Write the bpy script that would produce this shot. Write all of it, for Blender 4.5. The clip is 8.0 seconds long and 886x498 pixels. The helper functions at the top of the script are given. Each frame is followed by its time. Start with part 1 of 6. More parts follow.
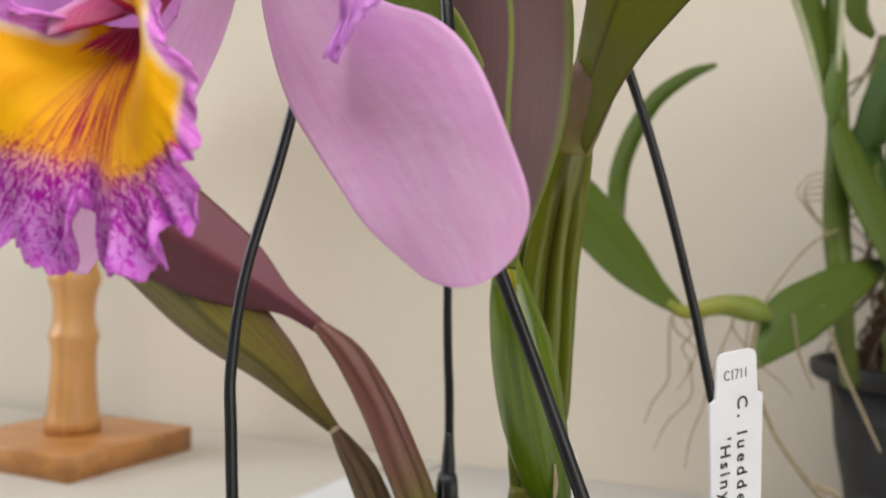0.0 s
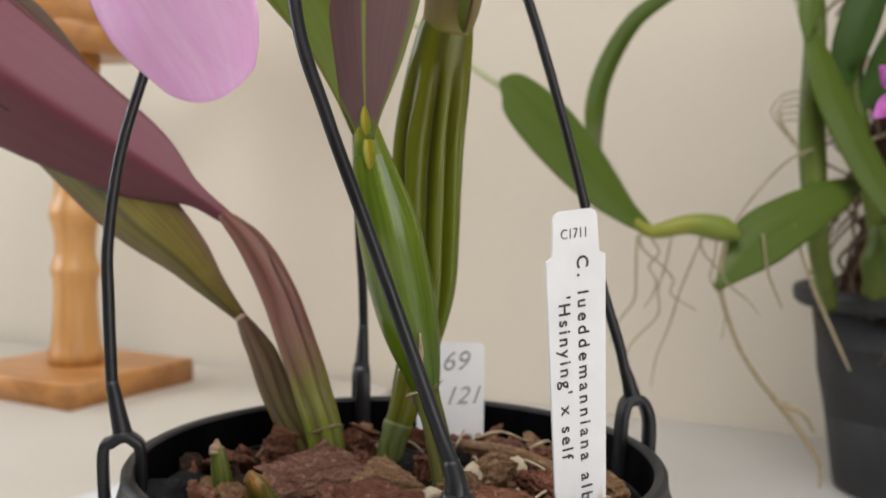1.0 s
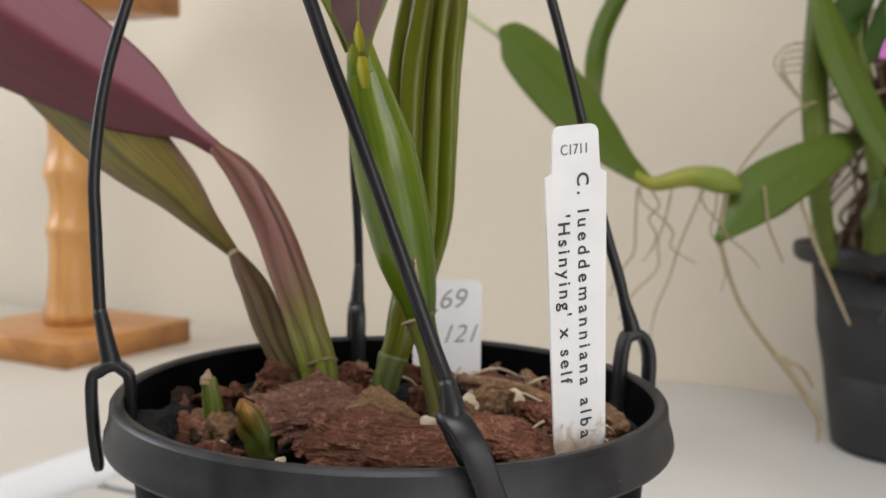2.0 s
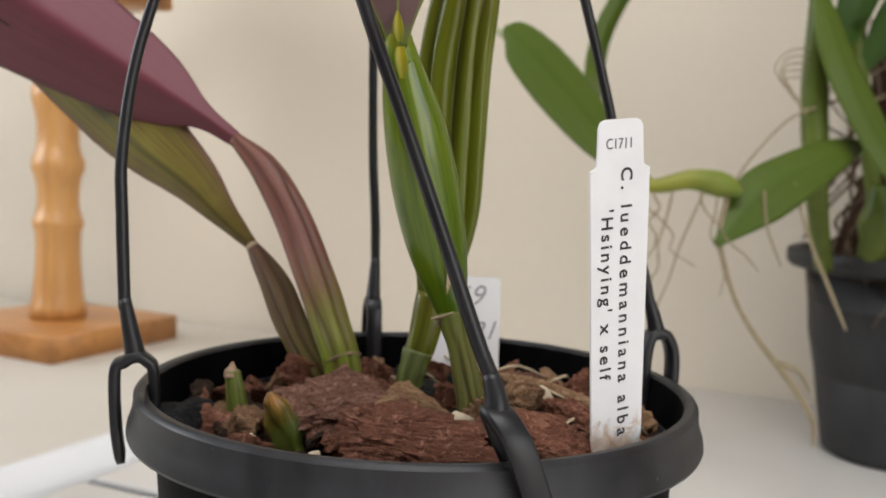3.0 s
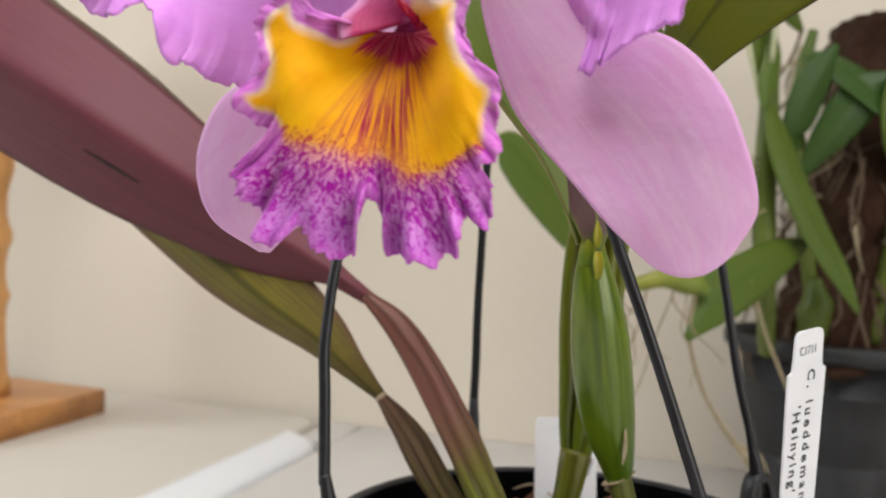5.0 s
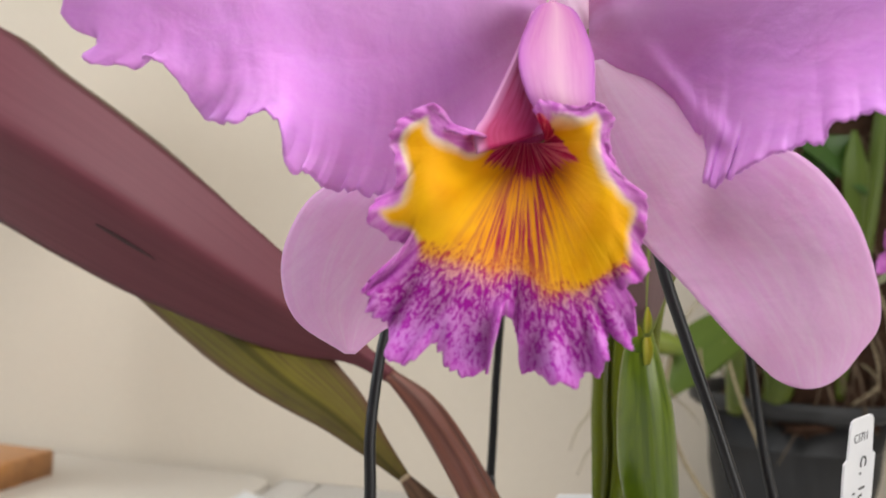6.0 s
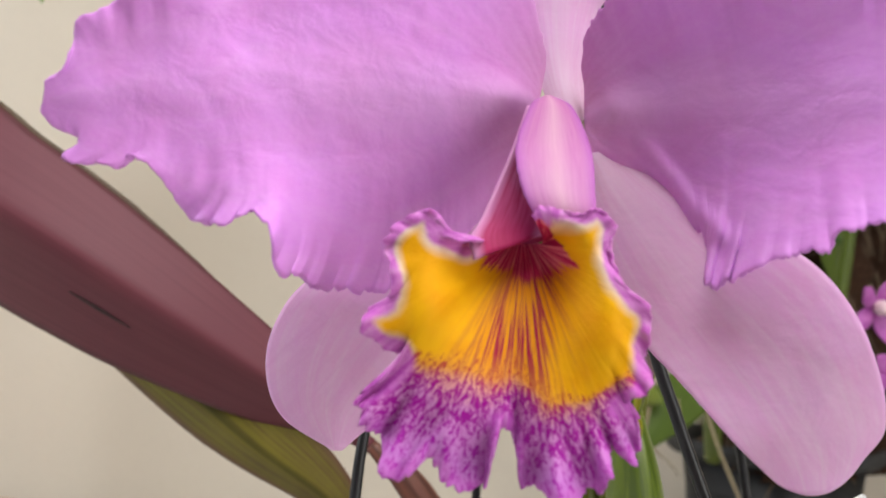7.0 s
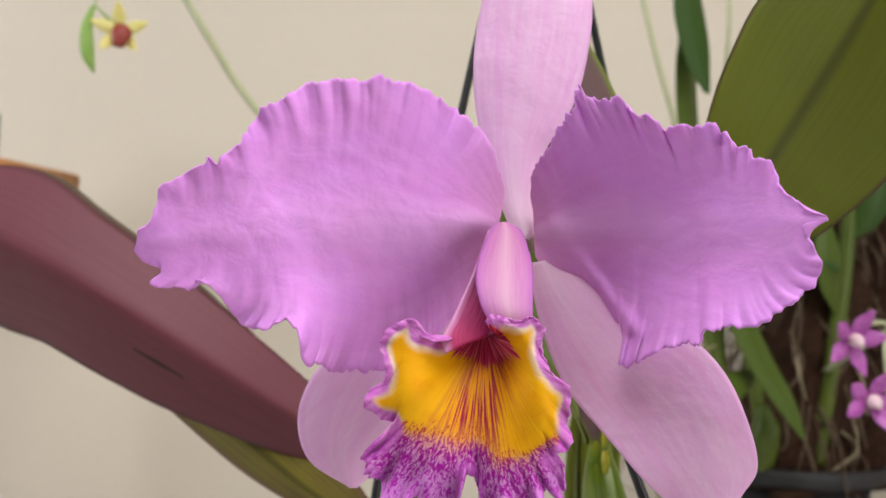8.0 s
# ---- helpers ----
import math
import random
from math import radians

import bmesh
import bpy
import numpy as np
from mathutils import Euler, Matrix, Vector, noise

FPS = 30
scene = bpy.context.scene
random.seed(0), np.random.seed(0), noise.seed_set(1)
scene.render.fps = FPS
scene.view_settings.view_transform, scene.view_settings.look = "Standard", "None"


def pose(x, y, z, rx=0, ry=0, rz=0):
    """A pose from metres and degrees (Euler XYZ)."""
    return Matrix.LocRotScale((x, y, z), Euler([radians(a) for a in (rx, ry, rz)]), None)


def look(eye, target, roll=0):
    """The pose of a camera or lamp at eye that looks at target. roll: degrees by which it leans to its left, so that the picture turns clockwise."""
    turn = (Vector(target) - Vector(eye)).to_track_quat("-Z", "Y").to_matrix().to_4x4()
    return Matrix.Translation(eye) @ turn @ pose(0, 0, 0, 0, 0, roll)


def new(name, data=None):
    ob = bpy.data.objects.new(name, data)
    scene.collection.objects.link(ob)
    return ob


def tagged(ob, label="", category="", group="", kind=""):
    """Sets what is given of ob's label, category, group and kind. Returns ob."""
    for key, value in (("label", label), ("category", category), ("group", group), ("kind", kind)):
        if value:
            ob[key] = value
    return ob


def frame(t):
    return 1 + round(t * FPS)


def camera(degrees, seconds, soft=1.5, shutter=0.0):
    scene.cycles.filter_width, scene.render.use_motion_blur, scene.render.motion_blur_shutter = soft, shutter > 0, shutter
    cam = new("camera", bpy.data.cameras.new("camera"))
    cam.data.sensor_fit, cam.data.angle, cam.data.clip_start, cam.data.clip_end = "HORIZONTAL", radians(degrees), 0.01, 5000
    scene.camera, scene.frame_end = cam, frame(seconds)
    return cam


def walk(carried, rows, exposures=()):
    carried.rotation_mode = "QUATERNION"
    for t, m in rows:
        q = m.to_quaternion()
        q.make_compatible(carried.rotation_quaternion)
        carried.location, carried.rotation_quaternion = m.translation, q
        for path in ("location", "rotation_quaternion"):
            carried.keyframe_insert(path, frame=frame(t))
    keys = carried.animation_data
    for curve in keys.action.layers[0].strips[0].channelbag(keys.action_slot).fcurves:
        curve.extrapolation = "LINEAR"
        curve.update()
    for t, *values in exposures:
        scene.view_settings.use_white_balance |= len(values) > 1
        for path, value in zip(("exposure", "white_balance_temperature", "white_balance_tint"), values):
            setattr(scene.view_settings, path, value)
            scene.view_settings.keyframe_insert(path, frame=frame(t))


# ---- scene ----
cam = camera(49.0, 8.0, 1.5, 0.2)
PATH = [
    (0, (0.0042, 0.0133, 0.3135), (0.0086, 0.3133, 0.3091), 1.31),
    (0.5, (0.0328, -0.0010, 0.3027), (0.0308, 0.2988, 0.2901), 0.98),
    (1, (0.0574, 0.0084, 0.2900), (0.0520, 0.3077, 0.2703), 0.97),
    (1.5, (0.0593, 0.0131, 0.2801), (0.0527, 0.3119, 0.2547), 0.94),
    (2.8, (0.0473, 0.0184, 0.2722), (0.0484, 0.3169, 0.2420), 1.86),
    (3, (0.0415, 0.0185, 0.2718), (0.0433, 0.3172, 0.2438), 2.18),
    (3.5, (0.0209, 0.0151, 0.2756), (0.0291, 0.3140, 0.2504), 2.45),
    (4, (-0.0009, 0.0086, 0.2905), (0.0163, 0.3074, 0.2691), 2.81),
    (4.5, (-0.0328, -0.0013, 0.3094), (-0.0045, 0.2968, 0.2906), 2.56),
    (5, (-0.0680, -0.0020, 0.3168), (-0.0242, 0.2944, 0.3026), 2.98),
    (5.2, (-0.0833, -0.0022, 0.3198), (-0.0355, 0.2937, 0.3079), 3.22),
    (6.3, (-0.1055, 0.0151, 0.3298), (-0.0386, 0.3076, 0.3344), 2.98),
    (6.5, (-0.1058, 0.0174, 0.3313), (-0.0375, 0.3095, 0.3377), 3.01),
    (7, (-0.1085, 0.0163, 0.3410), (-0.0376, 0.3075, 0.3529), 3.10),
    (7.5, (-0.1107, -0.0202, 0.3516), (-0.0416, 0.2714, 0.3661), 2.63),
    (8, (-0.1128, -0.0533, 0.3590), (-0.0517, 0.2400, 0.3752), 2.08),
]
EXPOSURE = ((0.0, -0.15), (1.5, -0.12), (3.0, -0.07), (5.2, -0.05), (6.3, -0.12), (7.0, -0.12), (7.5, -0.18), (8.0, -0.20))
walk(cam, [(t, look(eye, target, roll)) for t, eye, target, roll in PATH], EXPOSURE)
cam.data.dof.use_dof = True
cam.data.dof.focus_distance, cam.data.dof.aperture_fstop = 0.238, 20.0

# ---- light ----
world = bpy.data.worlds.new("daylight")
scene.world = world
world.use_nodes = True
wn = world.node_tree.nodes
wn.clear()
sky = wn.new("ShaderNodeTexSky")
sky.sky_type = "NISHITA"
sky.sun_disc = False
sky.sun_elevation = radians(38)
sky.sun_rotation = radians(200)
sky_bg = wn.new("ShaderNodeBackground")
sky_bg.inputs["Strength"].default_value = 0.12
sky_out = wn.new("ShaderNodeOutputWorld")
world.node_tree.links.new(sky.outputs[0], sky_bg.inputs[0])
world.node_tree.links.new(sky_bg.outputs[0], sky_out.inputs[0])

# The back wall runs slantwise: u along it, v out of it into the room.
WALL_O = Vector((0.0, 1.40, 0.0))
WALL_U = Vector((0.913, -0.408, 0.0))
WALL_V = Vector((-0.408, -0.913, 0.0))
FLOOR_Z, CEIL_Z = -0.90, 1.65
ROOM_L, ROOM_R, ROOM_D = -1.9, 2.3, 2.9


def wall_point(u, v, z):
    return WALL_O + WALL_U * u + WALL_V * v + Vector((0, 0, z))


def window_light(name, at, aim, width, height, watts, tint):
    lamp = bpy.data.lights.new(name, "AREA")
    lamp.shape, lamp.size, lamp.size_y, lamp.energy, lamp.color = "RECTANGLE", width, height, watts, tint
    ob = new(name, lamp)
    ob.matrix_world = look(at, aim)
    return ob


SKYLIGHT = (0.0, 1.3, 1.10, 2.10)
window_light("skylight_daylight", wall_point(0.65, 1.60, CEIL_Z + 0.04), wall_point(0.35, 1.20, 0.0), 1.25, 0.95, 34, (1.0, 0.985, 0.96))
window_light("door_daylight", wall_point(ROOM_R - 0.03, 1.90, 0.20), wall_point(0.0, 1.0, 0.20), 1.5, 2.0, 32, (1.0, 0.96, 0.92))
window_light("window_daylight", wall_point(ROOM_L + 0.03, 1.35, 1.02), wall_point(-0.5, 0.2, 0.15), 1.4, 1.0, 34, (0.92, 0.96, 1.0))

# ---- materials ----
class Nodes:
    """Small helper to write a node material in few lines."""

    def __init__(self, name):
        self.mat = bpy.data.materials.new(name)
        self.mat.use_nodes = True
        self.tree = self.mat.node_tree
        self.tree.nodes.clear()
        self.bsdf = self.tree.nodes.new("ShaderNodeBsdfPrincipled")
        self.out = self.tree.nodes.new("ShaderNodeOutputMaterial")
        self.link(self.bsdf.outputs[0], self.out.inputs[0])

    def link(self, a, b):
        self.tree.links.new(a, b)

    def put(self, socket, value):
        if isinstance(value, bpy.types.NodeSocket):
            self.link(value, socket)
        elif isinstance(value, tuple) and len(value) == 3 and socket.type == "RGBA":
            socket.default_value = (*value, 1)
        else:
            socket.default_value = value

    def coords(self, kind="Object"):
        return self.tree.nodes.new("ShaderNodeTexCoord").outputs[kind]

    def attr(self, name, which="Vector"):
        n = self.tree.nodes.new("ShaderNodeAttribute")
        n.attribute_name = name
        return n.outputs[which]

    def scaled(self, vec, sx, sy, sz=1.0):
        n = self.tree.nodes.new("ShaderNodeMapping")
        self.link(vec, n.inputs["Vector"])
        n.inputs["Scale"].default_value = (sx, sy, sz)
        return n.outputs[0]

    def noise(self, vec, scale, detail=4, rough=0.55, warp=0.0):
        n = self.tree.nodes.new("ShaderNodeTexNoise")
        self.link(vec, n.inputs["Vector"])
        n.inputs["Scale"].default_value, n.inputs["Detail"].default_value = scale, detail
        n.inputs["Roughness"].default_value, n.inputs["Distortion"].default_value = rough, warp
        return n.outputs["Fac"]

    def ramp(self, fac, *stops):
        n = self.tree.nodes.new("ShaderNodeValToRGB")
        self.link(fac, n.inputs[0])
        el = n.color_ramp.elements
        while len(el) < len(stops):
            el.new(0.5)
        for e, (at, col) in zip(el, stops):
            e.position, e.color = at, (*col, 1) if isinstance(col, tuple) else (col, col, col, 1)
        return n.outputs[0]

    def mix(self, fac, a, b, blend="MIX"):
        n = self.tree.nodes.new("ShaderNodeMix")
        n.data_type, n.blend_type = "RGBA", blend
        self.put(n.inputs[0], fac)
        self.put(n.inputs[6], a)
        self.put(n.inputs[7], b)
        return n.outputs[2]

    def math(self, op, a, b=0.0, c=0.0):
        n = self.tree.nodes.new("ShaderNodeMath")
        n.operation = op
        self.put(n.inputs[0], a)
        self.put(n.inputs[1], b)
        self.put(n.inputs[2], c)
        return n.outputs[0]

    def split(self, vec):
        n = self.tree.nodes.new("ShaderNodeSeparateXYZ")
        self.link(vec, n.inputs[0])
        return n.outputs

    def bump(self, height, strength, distance):
        n = self.tree.nodes.new("ShaderNodeBump")
        self.link(height, n.inputs["Height"])
        n.inputs["Strength"].default_value, n.inputs["Distance"].default_value = strength, distance
        self.link(n.outputs[0], self.bsdf.inputs["Normal"])

    def set(self, **values):
        for key, value in values.items():
            self.put(self.bsdf.inputs[key.replace("_", " ")], value)
        return self

    def see_through(self, colour, share):
        t = self.tree.nodes.new("ShaderNodeBsdfTranslucent")
        self.put(t.inputs[0], colour)
        m = self.tree.nodes.new("ShaderNodeMixShader")
        m.inputs[0].default_value = share
        self.link(self.bsdf.outputs[0], m.inputs[1])
        self.link(t.outputs[0], m.inputs[2])
        self.link(m.outputs[0], self.out.inputs[0])


def plain(name, low, high, scale, rough=0.5, fine=8.0, bump=0.15, depth=0.0005, spec=0.5):
    """Two scales of variation between two near colours, with a fine relief."""
    k = Nodes(name)
    c = k.coords()
    big = k.noise(c, scale, 3)
    small = k.noise(c, scale * fine, 5, 0.65)
    both = k.math("ADD", k.math("MULTIPLY", big, 0.6), k.math("MULTIPLY", small, 0.4))
    k.set(Base_Color=k.ramp(both, (0.32, low), (0.68, high)), Roughness=k.ramp(small, (0.3, rough * 0.85), (0.7, min(1.0, rough * 1.15))))
    k.set(Specular_IOR_Level=spec)
    k.bump(small, bump, depth)
    return k.mat


def wood(name, light, dark, along="z"):
    k = Nodes(name)
    c = k.coords()
    s = k.scaled(c, *((30, 30, 2.2) if along == "z" else (2.2, 30, 30)))
    grain = k.noise(s, 1.6, 6, 0.6, 0.6)
    fine = k.noise(s, 9, 4, 0.7)
    col = k.ramp(grain, (0.3, dark), (0.5, light), (0.72, tuple(v * 1.15 for v in light)))
    k.set(Base_Color=k.mix(k.math("MULTIPLY", fine, 0.35), col, dark), Roughness=0.42, Coat_Weight=0.25, Coat_Roughness=0.3)
    k.bump(fine, 0.12, 0.0004)
    return k.mat


def blade(name, base, tip, streak, rough=0.45, coat=0.0, across=26.0, edge=None, sheer=0.12, midrib=None, mottle=0.5, relief=0.25, lined=0.55, edge_from=0.90, shine=0.28, rib=(0.015, 0.05, 0.8), span=(0.0, 1.0)):
    """A leaf, petal or bulb skin: colour from base to tip, fine long streaks, blotches, shade painted into rib grooves,
    a darker or lighter edge and midrib.
    """
    k = Nodes(name)
    f = k.attr("flow")
    x, y, _ = k.split(f)
    lines = k.noise(k.scaled(f, 2.5, across), 1.0, 4, 0.6, 0.7)
    blot = k.noise(k.coords(), 38, 4, 0.6)
    col = k.ramp(k.math("ADD", x, k.math("MULTIPLY", k.math("SUBTRACT", blot, 0.5), 0.25)), (span[0], base), (span[1], tip))
    col = k.mix(k.math("MULTIPLY", k.ramp(lines, (0.42, 0.0), (0.66, 1.0)), lined), col, streak)
    col = k.mix(k.math("MULTIPLY", k.ramp(blot, (0.45, 0.0), (0.7, 1.0)), mottle), col, tuple(0.55 * a + 0.45 * b for a, b in zip(tip, streak)))
    # Darkens the colour down in the rib grooves, as shade would.
    col = k.mix(k.math("MULTIPLY", k.attr("groove_shade", "Fac"), 0.6), col, tuple(0.6 * v for v in streak))
    side = k.math("ABSOLUTE", y)
    if edge:
        col = k.mix(k.ramp(side, (edge_from, 0.0), (0.985, 0.85)), col, edge)
    if midrib:
        col = k.mix(k.ramp(side, (rib[0], rib[2]), (rib[1], 0.0)), col, midrib)
    k.set(Base_Color=col, Roughness=rough, Coat_Weight=coat, Coat_Roughness=0.09, Specular_IOR_Level=shine)
    k.bump(k.math("ADD", lines, k.math("MULTIPLY", k.noise(k.coords(), 400, 3), 0.3)), relief, 0.0006)
    if sheer:
        k.see_through(col, sheer)
    return k.mat


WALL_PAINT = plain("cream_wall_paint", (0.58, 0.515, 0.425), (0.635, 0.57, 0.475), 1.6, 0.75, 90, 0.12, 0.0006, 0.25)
# Unseen side walls, toned darker than the back wall to cut bounced light.
SIDE_PAINT = plain("bounce_cutting_wall_paint", (0.24, 0.22, 0.19), (0.29, 0.265, 0.23), 1.6, 0.75, 90, 0.12, 0.0006, 0.25)
# Ceiling and floor are toned down as well, to limit the bounce.
CEILING_PAINT = plain("white_ceiling_paint", (0.50, 0.49, 0.47), (0.56, 0.55, 0.53), 2.0, 0.85, 60, 0.1)
FLOOR_TILE = plain("dark_floor", (0.10, 0.085, 0.07), (0.16, 0.13, 0.11), 2.5, 0.5)
BENCH_MAT = plain("cream_bench_top", (0.56, 0.52, 0.46), (0.62, 0.58, 0.52), 3.0, 0.6, 60, 0.08)
BENCH_EDGE = plain("white_bench_edging", (0.72, 0.74, 0.78), (0.78, 0.80, 0.83), 4.0, 0.35, 60, 0.05)
BENCH_TILE = plain("light_grey_glazed_tile", (0.52, 0.50, 0.48), (0.60, 0.58, 0.55), 5.0, 0.38, 40, 0.06)
JOINT = plain("dark_joint", (0.006, 0.006, 0.006), (0.016, 0.015, 0.014), 60, 0.9)
WHITE_FRAME = plain("white_window_paint", (0.74, 0.74, 0.72), (0.80, 0.80, 0.78), 5, 0.4)
PINE = wood("varnished_pine", (0.58, 0.30, 0.095), (0.37, 0.16, 0.042), "z")
PINE_FLAT = wood("varnished_pine_board", (0.52, 0.235, 0.066), (0.30, 0.115, 0.030), "x")


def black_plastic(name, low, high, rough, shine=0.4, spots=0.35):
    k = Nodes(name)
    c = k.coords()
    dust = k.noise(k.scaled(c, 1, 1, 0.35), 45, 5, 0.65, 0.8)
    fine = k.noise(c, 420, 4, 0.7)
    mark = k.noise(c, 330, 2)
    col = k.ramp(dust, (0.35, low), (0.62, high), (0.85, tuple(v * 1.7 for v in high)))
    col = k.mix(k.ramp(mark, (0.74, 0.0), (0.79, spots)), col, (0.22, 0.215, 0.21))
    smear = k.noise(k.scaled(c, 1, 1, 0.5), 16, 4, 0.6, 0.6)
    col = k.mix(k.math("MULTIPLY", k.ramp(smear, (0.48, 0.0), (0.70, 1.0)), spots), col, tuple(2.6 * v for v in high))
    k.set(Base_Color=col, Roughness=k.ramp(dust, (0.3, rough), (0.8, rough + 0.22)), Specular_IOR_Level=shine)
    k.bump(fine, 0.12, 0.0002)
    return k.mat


POT_BLACK = black_plastic("weathered_black_plastic", (0.009, 0.009, 0.0105), (0.022, 0.022, 0.025), 0.36, 0.32)
# Pot plastic taken down to near black, standing in for shade inside the pot.
POT_SHADE = black_plastic("shaded_black_plastic", (0.0010, 0.0010, 0.0013), (0.0030, 0.0030, 0.0036), 0.5, 0.03, 0.0)
POT_DARK = black_plastic("matt_black_plastic", (0.010, 0.010, 0.011), (0.018, 0.018, 0.019), 0.5)
WIRE_BLACK = black_plastic("smooth_black_plastic", (0.005, 0.005, 0.006), (0.012, 0.012, 0.014), 0.30, 0.4, 0.0)

TAG_WHITE = plain("white_plastic_label", (0.74, 0.74, 0.75), (0.80, 0.80, 0.80), 40, 0.45, 6, 0.05)
INK = plain("black_ink", (0.012, 0.012, 0.014), (0.03, 0.03, 0.03), 300, 0.6)
TIN_RED = plain("orange_red_lacquer", (0.48, 0.060, 0.018), (0.56, 0.085, 0.028), 40, 0.35, 6, 0.1)
TIN_GREEN = plain("grey_green_card", (0.16, 0.20, 0.16), (0.22, 0.26, 0.20), 60, 0.6, 6, 0.1)
FADED = plain("faded_ink", (0.055, 0.055, 0.060), (0.14, 0.14, 0.145), 600, 0.6)
PENCIL = plain("grey_pencil", (0.20, 0.20, 0.21), (0.36, 0.36, 0.37), 500, 0.6)


def stained_label():
    """White plastic with rusty soil stains at its foot."""
    k = Nodes("stained_white_label")
    c = k.coords()
    z = k.split(c)[2]
    x = k.split(c)[0]
    mark = k.noise(c, 120, 5, 0.65, 1.0)
    foot = k.math("MULTIPLY", k.math("SUBTRACT", 0.0190, z), 22.0)
    rim = k.math("MULTIPLY", k.math("SUBTRACT", -0.0055, x), 45.0)
    mask = k.ramp(k.math("ADD", k.math("ADD", mark, foot), k.math("MAXIMUM", rim, 0.0)), (0.60, 0.0), (0.72, 0.55), (0.90, 0.85))
    tone = k.ramp(k.noise(c, 300, 4, 0.7), (0.30, (0.22, 0.10, 0.04)), (0.50, (0.48, 0.28, 0.13)), (0.70, (0.66, 0.50, 0.34)))
    white = k.ramp(k.noise(c, 60, 4), (0.3, (0.69, 0.69, 0.71)), (0.7, (0.76, 0.76, 0.77)))
    k.set(Base_Color=k.mix(mask, white, tone), Roughness=0.45)
    return k.mat


TAG_STAINED = stained_label()


def bark_mat(name, low, mid, high):
    k = Nodes(name)
    c = k.coords()
    info = k.tree.nodes.new("ShaderNodeObjectInfo")
    layers = k.noise(k.scaled(c, 150, 190, 300), 1.0, 8, 0.78, 1.2)
    pores = k.noise(c, 900, 4, 0.7)
    col = k.ramp(layers, (0.30, low), (0.52, mid), (0.75, high))
    col = k.mix(k.math("MULTIPLY", info.outputs["Random"], 0.55), col, tuple(0.55 * v for v in mid))
    chalk = k.noise(c, 260, 5, 0.7, 0.8)
    col = k.mix(k.ramp(pores, (0.55, 0.0), (0.70, 0.6)), col, low)
    col = k.mix(k.ramp(chalk, (0.54, 0.0), (0.70, 0.55)), col, tuple(1.45 * v for v in high))
    k.set(Base_Color=col, Roughness=0.9, Specular_IOR_Level=0.2)
    k.bump(k.math("ADD", layers, k.math("MULTIPLY", pores, 0.5)), 1.0, 0.0022)
    return k.mat


BARK = bark_mat("red_brown_pine_bark", (0.040, 0.013, 0.008), (0.240, 0.098, 0.060), (0.43, 0.225, 0.155))
BARK_GREY = bark_mat("grey_brown_bark_plate", (0.038, 0.016, 0.011), (0.205, 0.098, 0.068), (0.38, 0.230, 0.170))
BARK_PALE = bark_mat("pale_bark_fibre", (0.14, 0.07, 0.035), (0.34, 0.20, 0.11), (0.50, 0.34, 0.22))
CHARCOAL = plain("charcoal", (0.005, 0.005, 0.006), (0.013, 0.013, 0.014), 200, 0.8, 6, 0.8, 0.0015, 0.25)
PEBBLE = plain("cream_stone", (0.32, 0.25, 0.17), (0.54, 0.46, 0.34), 180, 0.8, 5, 0.4, 0.0006)
COMPOST = bark_mat("dark_compost", (0.012, 0.008, 0.006), (0.045, 0.026, 0.017), (0.11, 0.065, 0.04))

LEAF_MAROON = blade("maroon_leaf_underside", (0.142, 0.040, 0.050), (0.168, 0.052, 0.070), (0.095, 0.026, 0.036), 0.46, 0.0, 22, (0.10, 0.035, 0.04), 0.05, None, 0.45, 0.10, 0.35, 0.9, 0.18)
LEAF_OLIVE = blade("olive_and_maroon_leaf", (0.090, 0.066, 0.012), (0.230, 0.205, 0.018), (0.085, 0.044, 0.016), 0.5, 0.0, 11, (0.120, 0.048, 0.038), 0.08, (0.05, 0.045, 0.008), 0.7, 0.25, 0.8, 0.72, 0.28, (0.03, 0.12, 0.7))
LEAF_GREEN = blade("olive_green_leaf", (0.205, 0.220, 0.018), (0.185, 0.225, 0.016), (0.135, 0.170, 0.012), 0.34, 0.10, 30, (0.085, 0.040, 0.028), 0.24, (0.085, 0.095, 0.018), 0.3, 0.12, 0.45, 0.95, 0.28, (0.02, 0.09, 0.7))
LEAF_MARGIN = blade("dark_brown_leaf_margin", (0.060, 0.028, 0.024), (0.085, 0.055, 0.024), (0.040, 0.020, 0.016), 0.5, 0.0, 10, (0.14, 0.06, 0.065), 0.0, None, 0.5, 0.15, 0.4, 0.8, 0.15)
LEAF_INNER = blade("green_leaf_upper_face", (0.130, 0.165, 0.020), (0.095, 0.140, 0.018), (0.065, 0.102, 0.012), 0.42, 0.05, 18, (0.230, 0.215, 0.070), 0.15, None, 0.3, 0.12, 0.4, 0.93)
LEAF_PLUM = blade("plum_leaf_underside", (0.125, 0.175, 0.014), (0.135, 0.078, 0.075), (0.085, 0.046, 0.052), 0.45, 0.0, 30, (0.15, 0.20, 0.025), 0.06, (0.20, 0.26, 0.05), 0.35, 0.15, 0.4, 0.80, 0.28, (0.015, 0.05, 0.8), (0.04, 0.13))
BULB_GREEN = blade("glossy_green_bulb", (0.070, 0.135, 0.003), (0.155, 0.210, 0.006), (0.028, 0.062, 0.002), 0.30, 0.55, 5, None, 0.0, None, 0.35, 0.05, 0.8, 0.90, 0.3)
BULB_RIBBED = blade("ribbed_olive_bulb", (0.120, 0.172, 0.006), (0.140, 0.140, 0.008), (0.055, 0.050, 0.003), 0.34, 0.15, 9, None, 0.0, None, 0.3, 0.1, 0.45)
